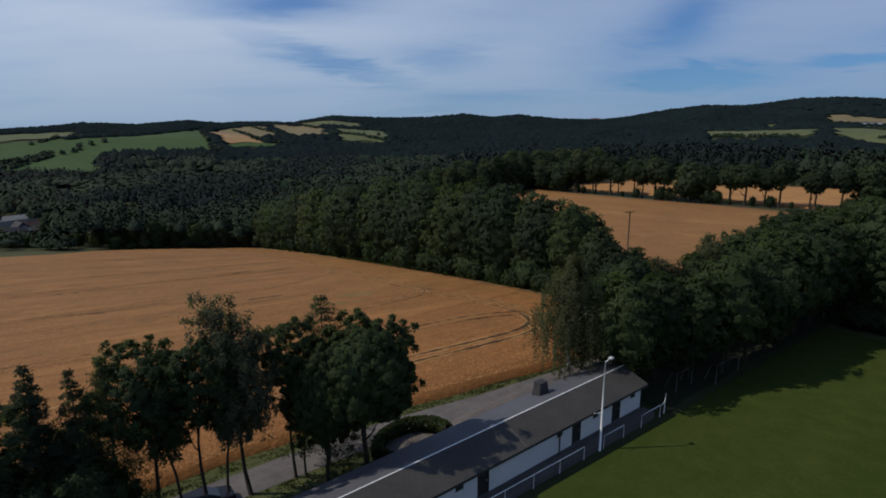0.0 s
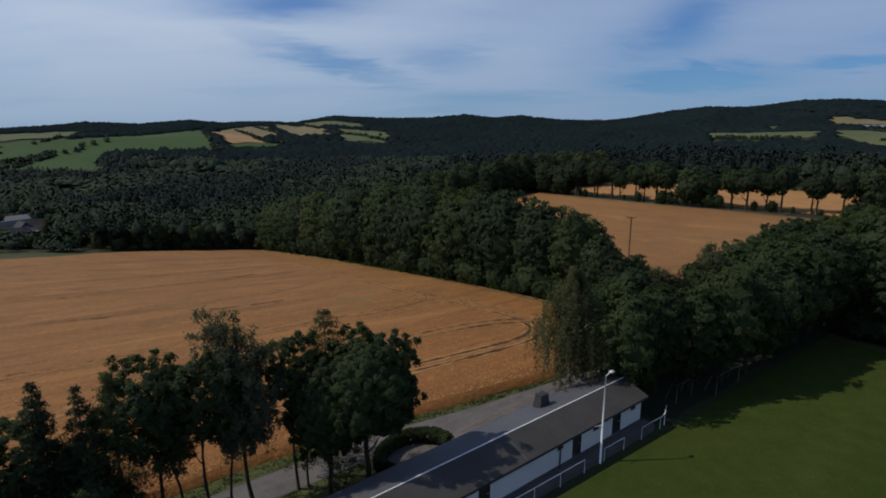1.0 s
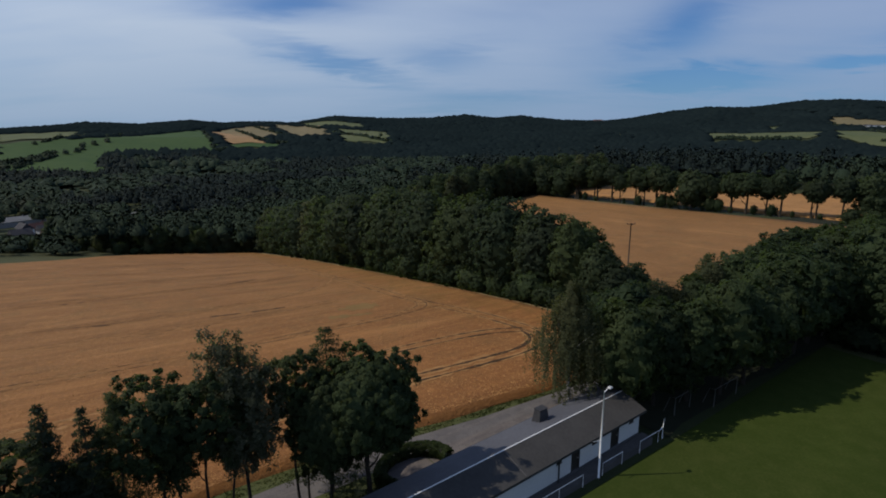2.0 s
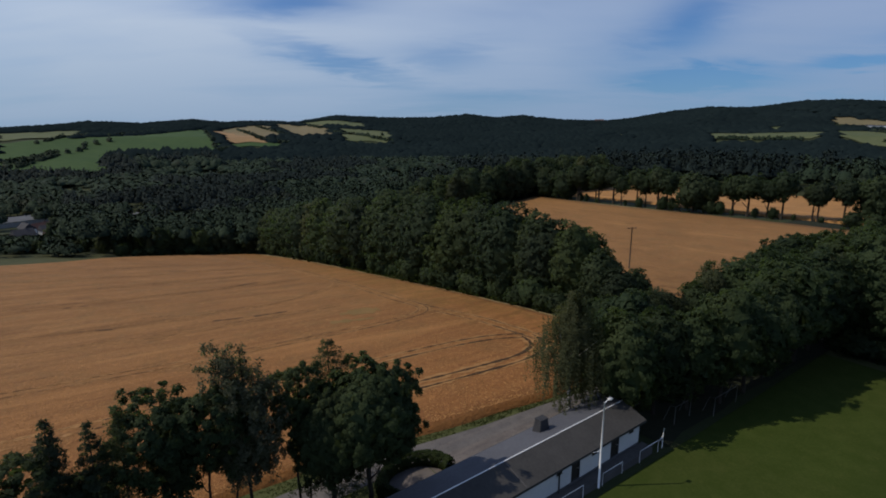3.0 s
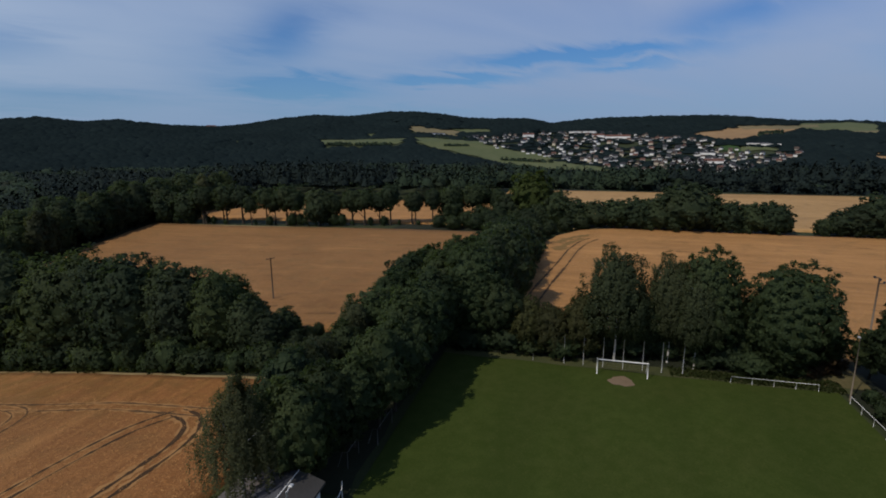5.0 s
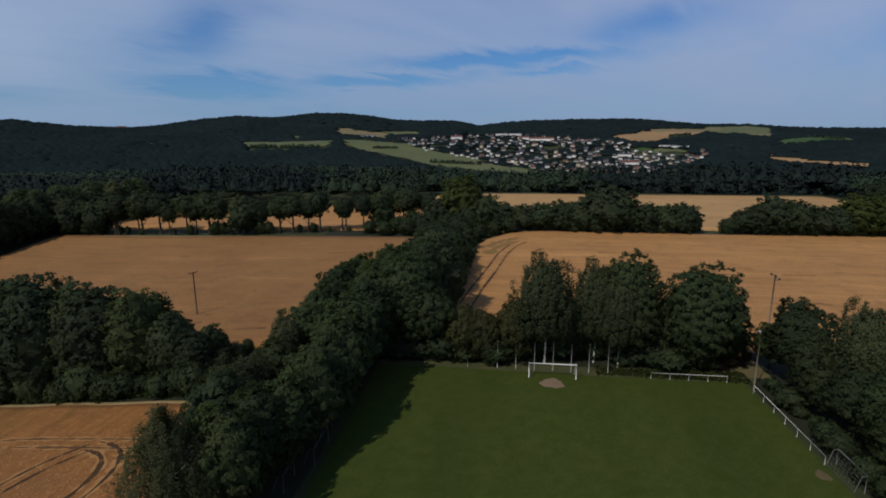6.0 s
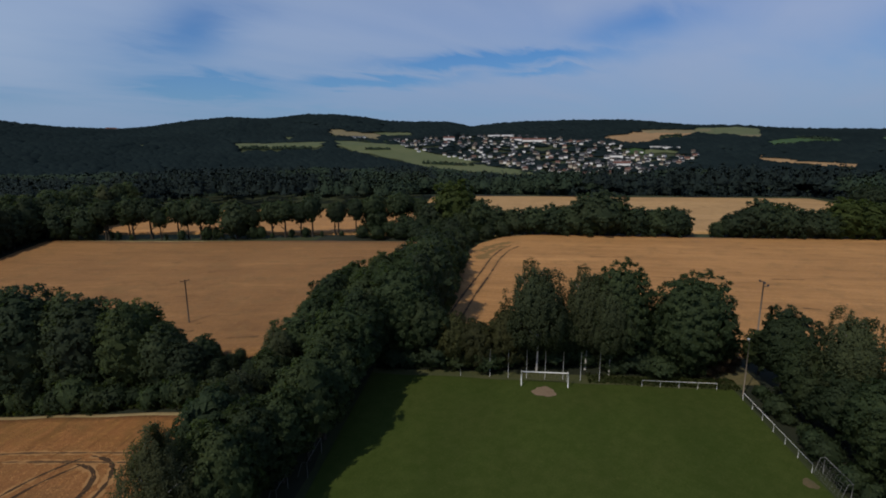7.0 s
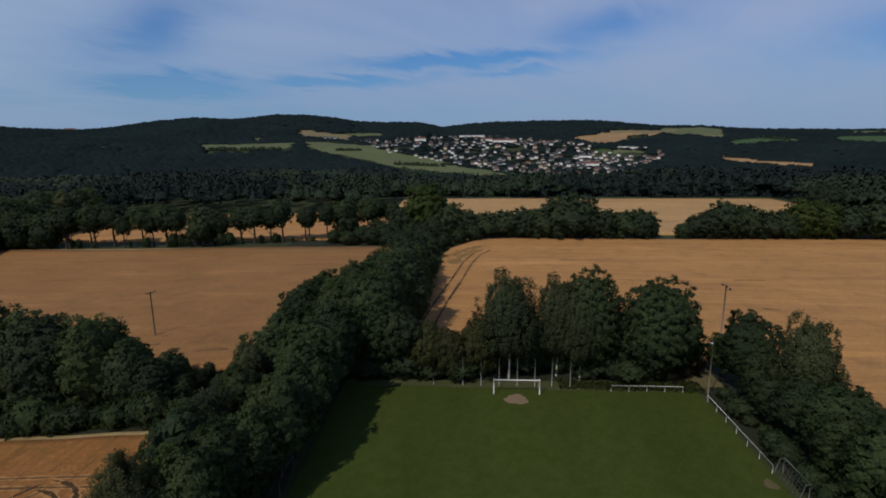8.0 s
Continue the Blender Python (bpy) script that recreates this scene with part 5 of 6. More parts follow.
def far_woods(name, label, r0, r1, spacing, leaf_quads, seed, size=1.1, conifer=None, material=None, az0=-62, az1=112, rows=False):
    rng = np.random.default_rng(seed)
    xs, ys, hs, ws = [], [], [], []
    rr = r0
    while rr < r1:
        sp = spacing * (rr / r0) ** 0.55
        n = int(math.radians(az1 - az0) * rr / sp)
        az = rng.uniform(az0, az1, n)
        r = rr + rng.uniform(-1.2, 1.2, n) * sp
        ok = np.ones(n, bool)
        for _, *q in FAR_FIELDS:
            ok &= ~(in_quad(az, r, q) | in_quad(az, r + 45, q))
        town = (r > np.interp(az, TOWN_AZ, TOWN_NEAR) - 60) & (r < np.interp(az, TOWN_AZ, TOWN_FAR)) & (az > 42) & (az < 73)
        ok &= ~(town & (rng.uniform(0, 1, n) < 0.74))
        ok &= ~((az < -37.1) & (r > 340) & (r < 640) & (rng.uniform(0, 1, n) < np.where(r > 440, 0.88, 0.6)))
        x, y = r * np.sin(np.radians(az)), 3 + r * np.cos(np.radians(az))
        a, b = 0.8 * x + 0.6 * y, 0.6 * x - 0.8 * y
        ok &= ~((a < 366) & (b > -50) & (a > 225) & (b < 200)) & ~((a < 250) & (b > -14)) & ~((a < 296) & (b > -195) & (a > 72)) & ~((a < 72) & (b > -238)) & ~((a < 230) & (b > -222) & (a > 88))
        if conifer is not None:
            kind = stands(x, y)
            ok &= (kind > 0.25) if conifer else (kind <= 0.25) & ((kind > -1.3) | (r < 380))
        ok &= ~((az > -31.9) & (az < -29.9) & (r > 540) & (r < 625))
        xs.append(x[ok]), ys.append(y[ok])
        hs.append((rng.uniform(0.82, 1.16, ok.sum()) if rr < 1500 else rng.uniform(0.85, 1.1, ok.sum())) * (17 if rr < 700 else 14) * np.where(((az > -33.1) & (az < -23.2) & (r > 1150) & (r < 1425))[ok], 1.75, 1.0) * np.where(town[ok] | ((az < -25) & (r > 400) & (r < 545))[ok], 0.45, 1.0) * np.where(((az < -36.8) & (r < 520))[ok], 0.3, 1.0)), ws.append(rng.uniform(0.7, 1.2, ok.sum()) * sp * (0.62 if rr < 700 else 1.0))
        rr += sp * 0.9
    if rows:
        lone = np.array(LONE_TREES)
        xs.append(lone[:, 1] * np.sin(np.radians(lone[:, 0]))), ys.append(3 + lone[:, 1] * np.cos(np.radians(lone[:, 0])))
        hs.append(np.full(len(lone), 17.0)), ws.append(np.full(len(lone), 6.5))
        for az_0, r_0, az_1, r_1 in HEDGEROWS:
            u = np.linspace(0, 1, 34) + rng.normal(0, 0.01, 34)
            u = u[rng.uniform(0, 1, 34) < 0.75]
            az, r = np.radians(az_0 + (az_1 - az_0) * u + rng.normal(0, 0.06, len(u))), r_0 + (r_1 - r_0) * u
            xs.append(r * np.sin(az)), ys.append(3 + r * np.cos(az))
            hs.append(rng.uniform(8, 15, len(u))), ws.append(rng.uniform(4, 6.5, len(u)))
    x, y, h, w = (np.concatenate(v) for v in (xs, ys, hs, ws))
    if conifer:
        h, w = h * 1.25, w * 0.78
    z = height(x, y) - (0.22 * h if rows else 0.0)
    n = len(x)
    low = [(1.45 * math.cos(q * math.tau / 5), 1.45 * math.sin(q * math.tau / 5), -0.22) for q in range(5)]
    high = [(0.72 * math.cos((q + 0.5) * math.tau / 5), 0.72 * math.sin((q + 0.5) * math.tau / 5), 0.5) for q in range(5)]
    bv = np.array(low + high + [(0.0, 0.0, 0.88)])
    if conifer:
        high = [(0.5 * c_, 0.5 * s_, 0.3) for c_, s_, _ in high]
        bv = np.array(low + high + [(0.0, 0.0, 1.05)])
    bf = np.array([(q, (q + 1) % 5, q + 5) for q in range(5)] + [((q + 1) % 5, (q + 1) % 5 + 5, q + 5) for q in range(5)] + [(q + 5, (q + 1) % 5 + 5, 10) for q in range(5)])
    if not leaf_quads:
        bv = np.array([(c_ * 1.2, s_ * 1.2, -0.9) for c_, s_, _ in low] + [(0.0, 0.0, 0.6)])
        bf = np.array([(q, (q + 1) % 5, 5) for q in range(5)])
    k = len(bv)
    full = 1.0 if not leaf_quads else np.interp(np.hypot(x, y), [260, 420, 900], [0.46, 0.66, 0.76])[:, None, None]
    jit = rng.uniform(0.72, 1.25, (n, k, 1)) * full
    pts = bv[None] * jit * np.stack([w, w, h * 0.55], 1)[:, None, :] + np.stack([x, y, z + h * 0.5], 1)[:, None, :]
    bodies = pts.reshape(-1, 3)
    body_f = (bf[None] + (np.arange(n) * k)[:, None, None]).reshape(-1, 3)
    if leaf_quads:
        # rounded bodies wrapped in loose leaf sprays
        q = leaf_quads
        d = rng.normal(0, 1, (n, q, 3))
        d[..., 2] = np.abs(d[..., 2]) * 0.9 - 0.25
        d /= np.linalg.norm(d, axis=2)[..., None]
        rad = rng.uniform(0.78, 1.06, (n, q))
        c = np.stack([x[:, None] + d[..., 0] * rad * w[:, None], y[:, None] + d[..., 1] * rad * w[:, None], z[:, None] + h[:, None] * (0.52 + 0.45 * d[..., 2] * rad)], -1).reshape(-1, 3)
        v, f = kites(rng, c, d.reshape(-1, 3), size * np.repeat(np.clip(np.hypot(x, y) / 420, 0.6, 1.2), q), 0.8, 0, 1.0, 3)
        out = d.reshape(-1, 3) + np.array([0, 0, 0.9])
        out /= np.linalg.norm(out, axis=1)[:, None]
        me = mesh_np(name, np.concatenate([v, bodies]), np.concatenate([f, body_f + len(v)]), material)
        bn = np.repeat(bv[None] + np.array([0, 0, 0.6]), n, 0).reshape(-1, 3)
        bn /= np.linalg.norm(bn, axis=1)[:, None]
        me.normals_split_custom_set_from_vertices(np.concatenate([np.repeat(out, 3, 0), bn]).tolist())
    else:
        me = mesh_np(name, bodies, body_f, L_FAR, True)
        bn = unit(np.repeat(bv[None] * np.array([0.45, 0.45, 1]) + np.array([0, 0, 1.3]), n, 0).reshape(-1, 3))
        me.normals_split_custom_set_from_vertices(bn.tolist())
    return tagged(new(name, me), label, "woodland", kind="stuff")


far_woods("valley_woods", "dark broad-leaved woodland filling the valley slopes", 225, 700, 6.8, 84, 31, 1.2, False, L_VALLEY)
far_woods("valley_conifers", "dark conifer stands on the valley slopes", 225, 700, 6.8, 44, 34, 1.1, True, L_CONIFER)
far_woods("hillside_woods", "dark broad-leaved forest on the lower hillsides", 700, 1250, 10.0, 12, 33, 2.3, False, L_VALLEY)
far_woods("hillside_conifers", "dark conifer plantations on the lower hillsides", 700, 1250, 9.0, 9, 35, 2.0, True, L_CONIFER)
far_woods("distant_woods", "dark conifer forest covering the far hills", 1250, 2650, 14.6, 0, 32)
far_woods("hedgerow_trees", "dark hedgerows and single trees on far meadows", 1250, 1250, 14.6, 16, 36, 2.6, None, L_VALLEY, rows=True)

# ---- clubhouse ----


def slope(a):
    """The ground rises a little along the clubhouse."""
    return 0.0205 * (a - 12.5)


def sheared(bm):
    for v in bm.verts:
        v.co.z += 0.0205 * v.co.x
    return bm


A0, A1 = 8.0, 42.5
LEN = A1 - A0
house = thing("clubhouse", plan_pose(A0, -28.2, slope(A0)), "long low white clubhouse with a shallow grey felt roof", "building")
# local: x along the length, y towards the lane (positive), minus y towards the pitch
front, back = -2.15, 2.7


def roof_plane(y0, z0, y1, z1, x0, x1, thick, bm=None):
    bm = bm or bmesh.new()
    c = [(x0, y0, z0), (x1, y0, z0), (x1, y1, z1), (x0, y1, z1)]
    lo = [bm.verts.new(p) for p in c]
    hi = [bm.verts.new((p[0], p[1], p[2] + thick)) for p in c]
    bm.faces.new(lo[::-1]), bm.faces.new(hi)
    for k in range(4):
        bm.faces.new((lo[k], lo[(k + 1) % 4], hi[(k + 1) % 4], hi[k]))
    bmesh.ops.recalc_face_normals(bm, faces=bm.faces)
    return bm


RIDGE, EAVE = 3.62, 2.72
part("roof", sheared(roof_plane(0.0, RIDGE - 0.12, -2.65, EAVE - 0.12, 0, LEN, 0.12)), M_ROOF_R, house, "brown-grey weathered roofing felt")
part("roof", sheared(roof_plane(0.0, RIDGE - 0.12, 3.2, EAVE - 0.2, 0, LEN, 0.12)), M_ROOF_L, house, "roofing felt, blue-grey sky sheen in its colour")
part("ridge_cap", sheared(bm_box(-0.02, LEN + 0.02, -0.042, 0.042, RIDGE - 0.03, RIDGE + 0.025, 0.01)), M_WHITE, house, "white ridge strip")
part("fascia", sheared(bm_box(0, LEN, -2.68, -2.65, EAVE - 0.24, EAVE + 0.0, 0.0)), M_FASCIA, house)
part("fascia", sheared(bm_box(0, LEN, 3.2, 3.23, EAVE - 0.32, EAVE - 0.08, 0.0)), M_FASCIA, house)
part("seam", sheared(roof_plane(-0.1, RIDGE - 0.02, -2.62, EAVE + 0.015, 18.6, 18.72, 0.02)), M_CONC, house)
# front wall with door openings, piece by piece between the doors
DOORS = [(14.2, 15.3), (24.5, 25.6), (29.9, 31.1)]
LOW, TOPW = 0.25, 2.62
edges = [0.25] + [v for d in DOORS for v in d] + [LEN - 0.25]
for x0, x1 in zip(edges[0::2], edges[1::2]):
    part("wall", sheared(bm_box(x0, x1, front, front + 0.24, LOW, TOPW)), M_WALL, house, "white rendered wall")
for x0, x1 in DOORS:
    part("wall", sheared(bm_box(x0, x1, front, front + 0.24, 2.3, TOPW)), M_WALL, house)
    d = part("door", sheared(bm_box(x0 + 0.05, x1 - 0.05, front + 0.1, front + 0.15, 0.27, 2.28, 0.01)), M_DARKDOOR, house, "dark brown wooden door")
    part("door_handle", sheared(bm_box(x1 - 0.2, x1 - 0.08, front + 0.05, front + 0.1, 1.2, 1.24)), M_STEEL, d)
    part("door_frame", sheared(bm_box(x0, x0 + 0.05, front - 0.02, front + 0.2, 0.25, 2.3)), M_FASCIA, house)
    part("door_frame", sheared(bm_box(x1 - 0.05, x1, front - 0.02, front + 0.2, 0.25, 2.3)), M_FASCIA, house)
part("wall", sheared(bm_box(0.25, LEN - 0.25, back - 0.24, back, LOW, 2.5)), M_WALL, house)
gable = bmesh.new()
for x in (0.25, LEN - 0.49):
    pr = [(front + 0.24, LOW), (back - 0.24, LOW), (back - 0.24, 2.5), (0, RIDGE - 0.14), (front + 0.24, 2.6)]
    g0 = [gable.verts.new((x, p[0], p[1])) for p in pr]
    g1 = [gable.verts.new((x + 0.24, p[0], p[1])) for p in pr]
    gable.faces.new(g0[::-1]), gable.faces.new(g1)
    for k in range(5):
        gable.faces.new((g0[k], g0[(k + 1) % 5], g1[(k + 1) % 5], g1[k]))
part("gable_wall", sheared(gable), M_WALL, house)
part("plinth", sheared(bm_box(0.2, LEN - 0.2, front - 0.03, back + 0.03, -0.6, LOW)), M_PLINTH, house, "dark painted plinth")
for x0 in (12.2, 22.6, 27.2, 32.6):
    w_ = part("window", sheared(bm_box(x0, x0 + 0.7, front - 0.02, front + 0.02, 1.7, 2.2, 0.01)), M_DARKDOOR, house, "small dark high window")
    part("window_frame", sheared(bm_box(x0 - 0.05, x0 + 0.75, front - 0.03, front - 0.02, 1.65, 1.7)), M_FASCIA, w_)
part("downpipe", sheared(bm_tube([(22.9, front - 0.08, -0.2), (22.9, front - 0.08, 2.6)], 0.06, 8)), M_FASCIA, house)
chim = bmesh.new()
cz = 2.6
for z0, z1, s0, s1 in ((cz, cz + 1.5, 0.68, 0.46), (cz + 1.5, cz + 1.58, 0.5, 0.5)):
    lo = [chim.verts.new((25.1 + sx * s0, 2.0 + sy * s0 * 0.75, z0)) for sx, sy in ((-1, -1), (1, -1), (1, 1), (-1, 1))]
    hi = [chim.verts.new((25.1 + sx * s1, 2.0 + sy * s1 * 0.75, z1)) for sx, sy in ((-1, -1), (1, -1), (1, 1), (-1, 1))]
    chim.faces.new(hi), chim.faces.new(lo[::-1])
    for k in range(4):
        chim.faces.new((lo[k], lo[(k + 1) % 4], hi[(k + 1) % 4], hi[k]))
bmesh.ops.recalc_face_normals(chim, faces=chim.faces)
part("chimney", sheared(chim), M_CHIM, house, "dark slate-clad chimney tapering upwards")
tb = sheared(bm_box(0.0, LEN + 0.4, -3.3, front, -0.7, 0.0))
me = bpy.data.meshes.new("terrace")
tb.to_mesh(me), tb.free()
me.materials.append(M_CONC)
terrace = tagged(new("terrace", me), "narrow dark concrete terrace in front of the clubhouse", "terrace", kind="structure")
terrace.matrix_basis = plan_pose(A0, -28.2, slope(A0))

# ---- rails, goals, lamps ----


def rail(m, length, posts, h=1.05, label="white tubular steel barrier rail on posts", group="barrier rails"):
    t = thing("barrier_rail", m, label, "rail", group)
    part("rail", bm_tube([(0, 0, h), (length, 0, h)], 0.027, 8), M_WHITE, t)
    for k in range(posts):
        x = length * k / (posts - 1)
        part("post", bm_tube([(x, 0, -0.2), (x, 0, h)], 0.025, 8), M_WHITE, t)
    return t


for a0, a1, n in ((9.0, 32.6, 9), (35.2, 38.0, 2), (40.7, 43.7, 2)):
    rail(plan_pose(a0, -24.8, 0.05), a1 - a0, n)
rail(plan_pose(61.2, 34.1, 0.0), 17.9, 7)
x, y = P(82, 20.0)
rail(pose(x, y, 0, 0, 0, ROW - 90), 11.4, 5)
# bent end piece of the rail by the clubhouse corner
bent = thing("barrier_rail", plan_pose(43.7, -24.8), "bent white end piece of a barrier rail", "rail", "barrier rails")
part("rail", bm_tube([(0, 0, 1.0), (0.9, 0.1, 1.15), (1.0, 0.1, 1.95)], 0.045, 8), M_WHITE, bent)
part("post", bm_tube([(0.9, 0.1, -0.2), (0.9, 0.1, 1.15)], 0.045, 8), M_WHITE, bent)


def goal(m, w, h, depth, mat_frame, label, name="football_goal", net=True, r=0.07):
    """Local x across the goal mouth, y backwards."""
    t = thing(name, m, label, "goal", "goals")
    part("post", bm_tube([(-w / 2, 0, -0.1), (-w / 2, 0, h)], r, 8), mat_frame, t)
    part("post", bm_tube([(w / 2, 0, -0.1), (w / 2, 0, h)], r, 8), mat_frame, t)
    part("crossbar", bm_tube([(-w / 2 - r, 0, h), (w / 2 + r, 0, h)], r, 8), mat_frame, t)
    for s in (-1, 1):
        part("net_stay", bm_tube([(s * w / 2, 0, h), (s * w / 2, depth * 0.5, h - 0.1), (s * w / 2, depth, 0)], 0.025, 6), mat_frame, t)
    if net:
        bm = bmesh.new()
        for k in range(int(w / 0.6) + 1):
            x_ = -w / 2 + k * w / int(w / 0.6)
            bm_tube([(x_, 0.02, h), (x_, depth * 0.5, h - 0.1), (x_, depth, 0)], 0.008, 3, bm, False)
        for k in range(1, 6):
            f = k / 5
            bm_tube([(-w / 2, depth * (0.5 + 0.5 * f), (h - 0.1) * (1 - f)), (w / 2, depth * (0.5 + 0.5 * f), (h - 0.1) * (1 - f))], 0.008, 3, bm, False)
        part("net", bm, M_NET, t, "fine pale net")
    return t


x, y = P(80.5, 4.6)
goal(pose(x, y, 0, 0, 0, ROW - 90), 7.32, 2.44, 1.8, M_WHITE, "white full-size football goal with a fine net")
x, y = P(58.8, 35.4)
goal(pose(x, y, 0, 0, 0, ROW), 5.0, 2.0, 1.0, M_PIPE, "dull grey training goal parked at the end of the rail", "training_goal", True, 0.045)
for a, b, w in ((50.8, -26.4, 3.0), (57.0, -24.9, 5.0)):
    x, y = P(a, b)
    goal(pose(x, y, 0, 0, 0, ROW), w, 2.0, 1.2, M_SHADE_STEEL, "old grey training goal stored under the trees, shade in its colour", "training_goal", False, 0.035)

# goal-mouth wear
for a, b, ra, rb, mat in ((78.7, 4.4, 1.65, 1.8, M_SOIL), (58.9, 32.7, 1.0, 0.75, M_THIN)):
    bm = bmesh.new()
    vs = []
    for k in range(28):
        t = k * math.tau / 28
        rad = 1 + 0.12 * math.sin(3 * t + 1) + 0.07 * math.sin(7 * t)
        x, y = P(a + ra * rad * math.cos(t), b + rb * rad * math.sin(t))
        vs.append(bm.verts.new((x, y, 0.045)))
    bm.faces.new(vs)
    bmesh.ops.recalc_face_normals(bm, faces=bm.faces)
    me = bpy.data.meshes.new("worn_patch")
    bm.to_mesh(me), bm.free()
    me.materials.append(mat)
    tagged(new("worn_patch", me), "bare worn soil patch in the grass", "bare ground", kind="structure")


def flood_lamp(m, h, label, heads, mat_pole, wood=False, lean=0.0):
    t = thing("flood_light", m, label, "lamp", "flood lights")
    part("mast", bm_tube([(0, 0, -0.3), (lean * 0.5, 0, h * 0.5), (lean, 0, h)], [0.1, 0.075, 0.05], 10), mat_pole, t)
    part("cross_arm", bm_tube([(lean, 0, h - 0.1), (lean + 0.3, -0.05, h + 0.12), (lean + 0.55, -0.1, h + 0.2)], 0.035, 8), mat_pole, t)
    for k in range(heads):
        hd = part("lamp_head", bm_box(lean + 0.4 + 0.45 * k, lean + 0.78 + 0.45 * k, -0.28, 0.06, h + 0.13, h + 0.27, 0.04), M_STEEL, t)
        part("lamp_glass", bm_box(lean + 0.43 + 0.45 * k, lean + 0.75 + 0.45 * k, -0.25, 0.03, h + 0.115, h + 0.128), M_GLASS, hd)
    part("bracket", bm_tube([(0.1, 0, h * 0.43), (-0.9, 0.1, h * 0.45)], 0.03, 6), mat_pole, t)
    return t


flood_lamp(plan_pose(34.75, -24.85, 0.0), 7.95, "tall white steel floodlight mast beside the pitch rail", 1, M_WHITE)
flood_lamp(plan_pose(80.3, 34.6, 0.0), 8.8, "grey wooden floodlight mast at the pitch corner", 1, M_WOOD)


def power_pole(m, h, label, staggered=False):
    t = thing("power_pole", m, label, "pole", "power poles")
    part("mast", bm_tube([(0, 0, -0.4), (0, 0, h * 0.5), (0, 0, h)], [0.17, 0.15, 0.12], 10), M_WOOD if staggered else M_POLE, t)
    if not staggered:
        z = h - 0.25
        arm = part("cross_arm", bm_box(-1.1, 1.1, -0.07, 0.07, z, z + 0.14, 0.01), M_POLE, t)
        for sx in (-0.98, 0.0, 0.98):
            part("insulator", bm_tube([(sx, 0, z + 0.12), (sx, 0, z + 0.2), (sx, 0, z + 0.36)], [0.05, 0.085, 0.06], 8), M_CHIM, arm)
        for sx in (-0.6, 0.6):
            part("brace", bm_tube([(0, 0.09, z - 0.6), (sx, 0.09, z + 0.05)], 0.025, 6), M_POLE, t)
        return t
    for sx, z in ((-0.75, h - 0.1), (0.15, h - 0.55), (0.85, h - 1.05)):
        arm = part("cross_arm", bm_box(min(sx, 0) - 0.1, max(sx, 0) + 0.1, -0.06, 0.06, z, z + 0.12, 0.01), M_CHIM, t)
        part("insulator", bm_tube([(sx, 0, z + 0.1), (sx, 0, z + 0.26), (sx, 0, z + 0.42)], [0.16, 0.24, 0.14], 8), M_CHIM, arm)
    return t


x, y = P(108.6, -72.4)
power_pole(pose(x, y, float(height(x, y)), 0, 0, 10), 10.6, "wooden power pole with a cross arm standing in the wheat")
x, y = P(102.9, 46.8)
power_pole(pose(x, y, float(height(x, y)), 0, 0, -50), 12.3, "tall weathered wooden pole with three staggered dark arms", True)

# thin posts of the ball-stop fence behind the goal
for b in (-9.0, -4.1, -1.1, 1.9, 4.9, 7.8, 10.6, 13.6):
    t = thing("fence_post", plan_pose(83.2, b), "thin white ball-stop fence post", "post", "ball-stop fence posts")
    part("shaft", bm_tube([(0, 0, -0.2), (0, 0, 4.9 if b > -8 else 1.2)], 0.036, 7), M_STEEL, t)

# ---- round clipped hedge beside the yard ----
rng = np.random.default_rng(8)
n = 4400
ang = rng.uniform(-0.2, math.tau * 0.83, n)
tube = rng.uniform(0, math.tau, n)
rad = 2.6 + 0.42 * np.cos(tube)
c = np.stack([rad * np.cos(ang) * 1.25, rad * np.sin(ang), 0.75 + 0.7 * np.sin(tube)], 1)
out = np.stack([np.cos(tube) * np.cos(ang), np.cos(tube) * np.sin(ang), np.sin(tube) + 0.2], 1)
v, f = kites(rng, c, out, 0.17, 0.7)
hedge = thing("clipped_hedge", plan_pose(22.3, -34.3, 0.0), "clipped green hedge curving round a small gravel space", "hedge")
part_me("foliage", foliage_mesh("foliage", v, f, out, L_HEDGE), hedge)

# ---- the town on the far slope ----
M_TWALL = [two_tone("town_wall_white", (0.62, 0.61, 0.6), (0.8, 0.79, 0.78), 0.1, 1.0), two_tone("town_wall_cream", (0.42, 0.37, 0.29), (0.52, 0.46, 0.37), 0.1, 1.0), two_tone("town_wall_grey", (0.26, 0.26, 0.26), (0.36, 0.36, 0.35), 0.1, 1.0)]
M_TROOF = [two_tone("town_roof_slate", (0.03, 0.03, 0.036), (0.055, 0.055, 0.062), 0.1, 1.0), two_tone("town_roof_red", (0.1, 0.05, 0.041), (0.15, 0.076, 0.06), 0.1, 1.0), two_tone("town_roof_brown", (0.055, 0.042, 0.036), (0.09, 0.068, 0.058), 0.1, 1.0)]

M_TGREY = two_tone("town_roof_grey_sheet", (0.11, 0.115, 0.125), (0.17, 0.175, 0.185), 0.1, 1.0)


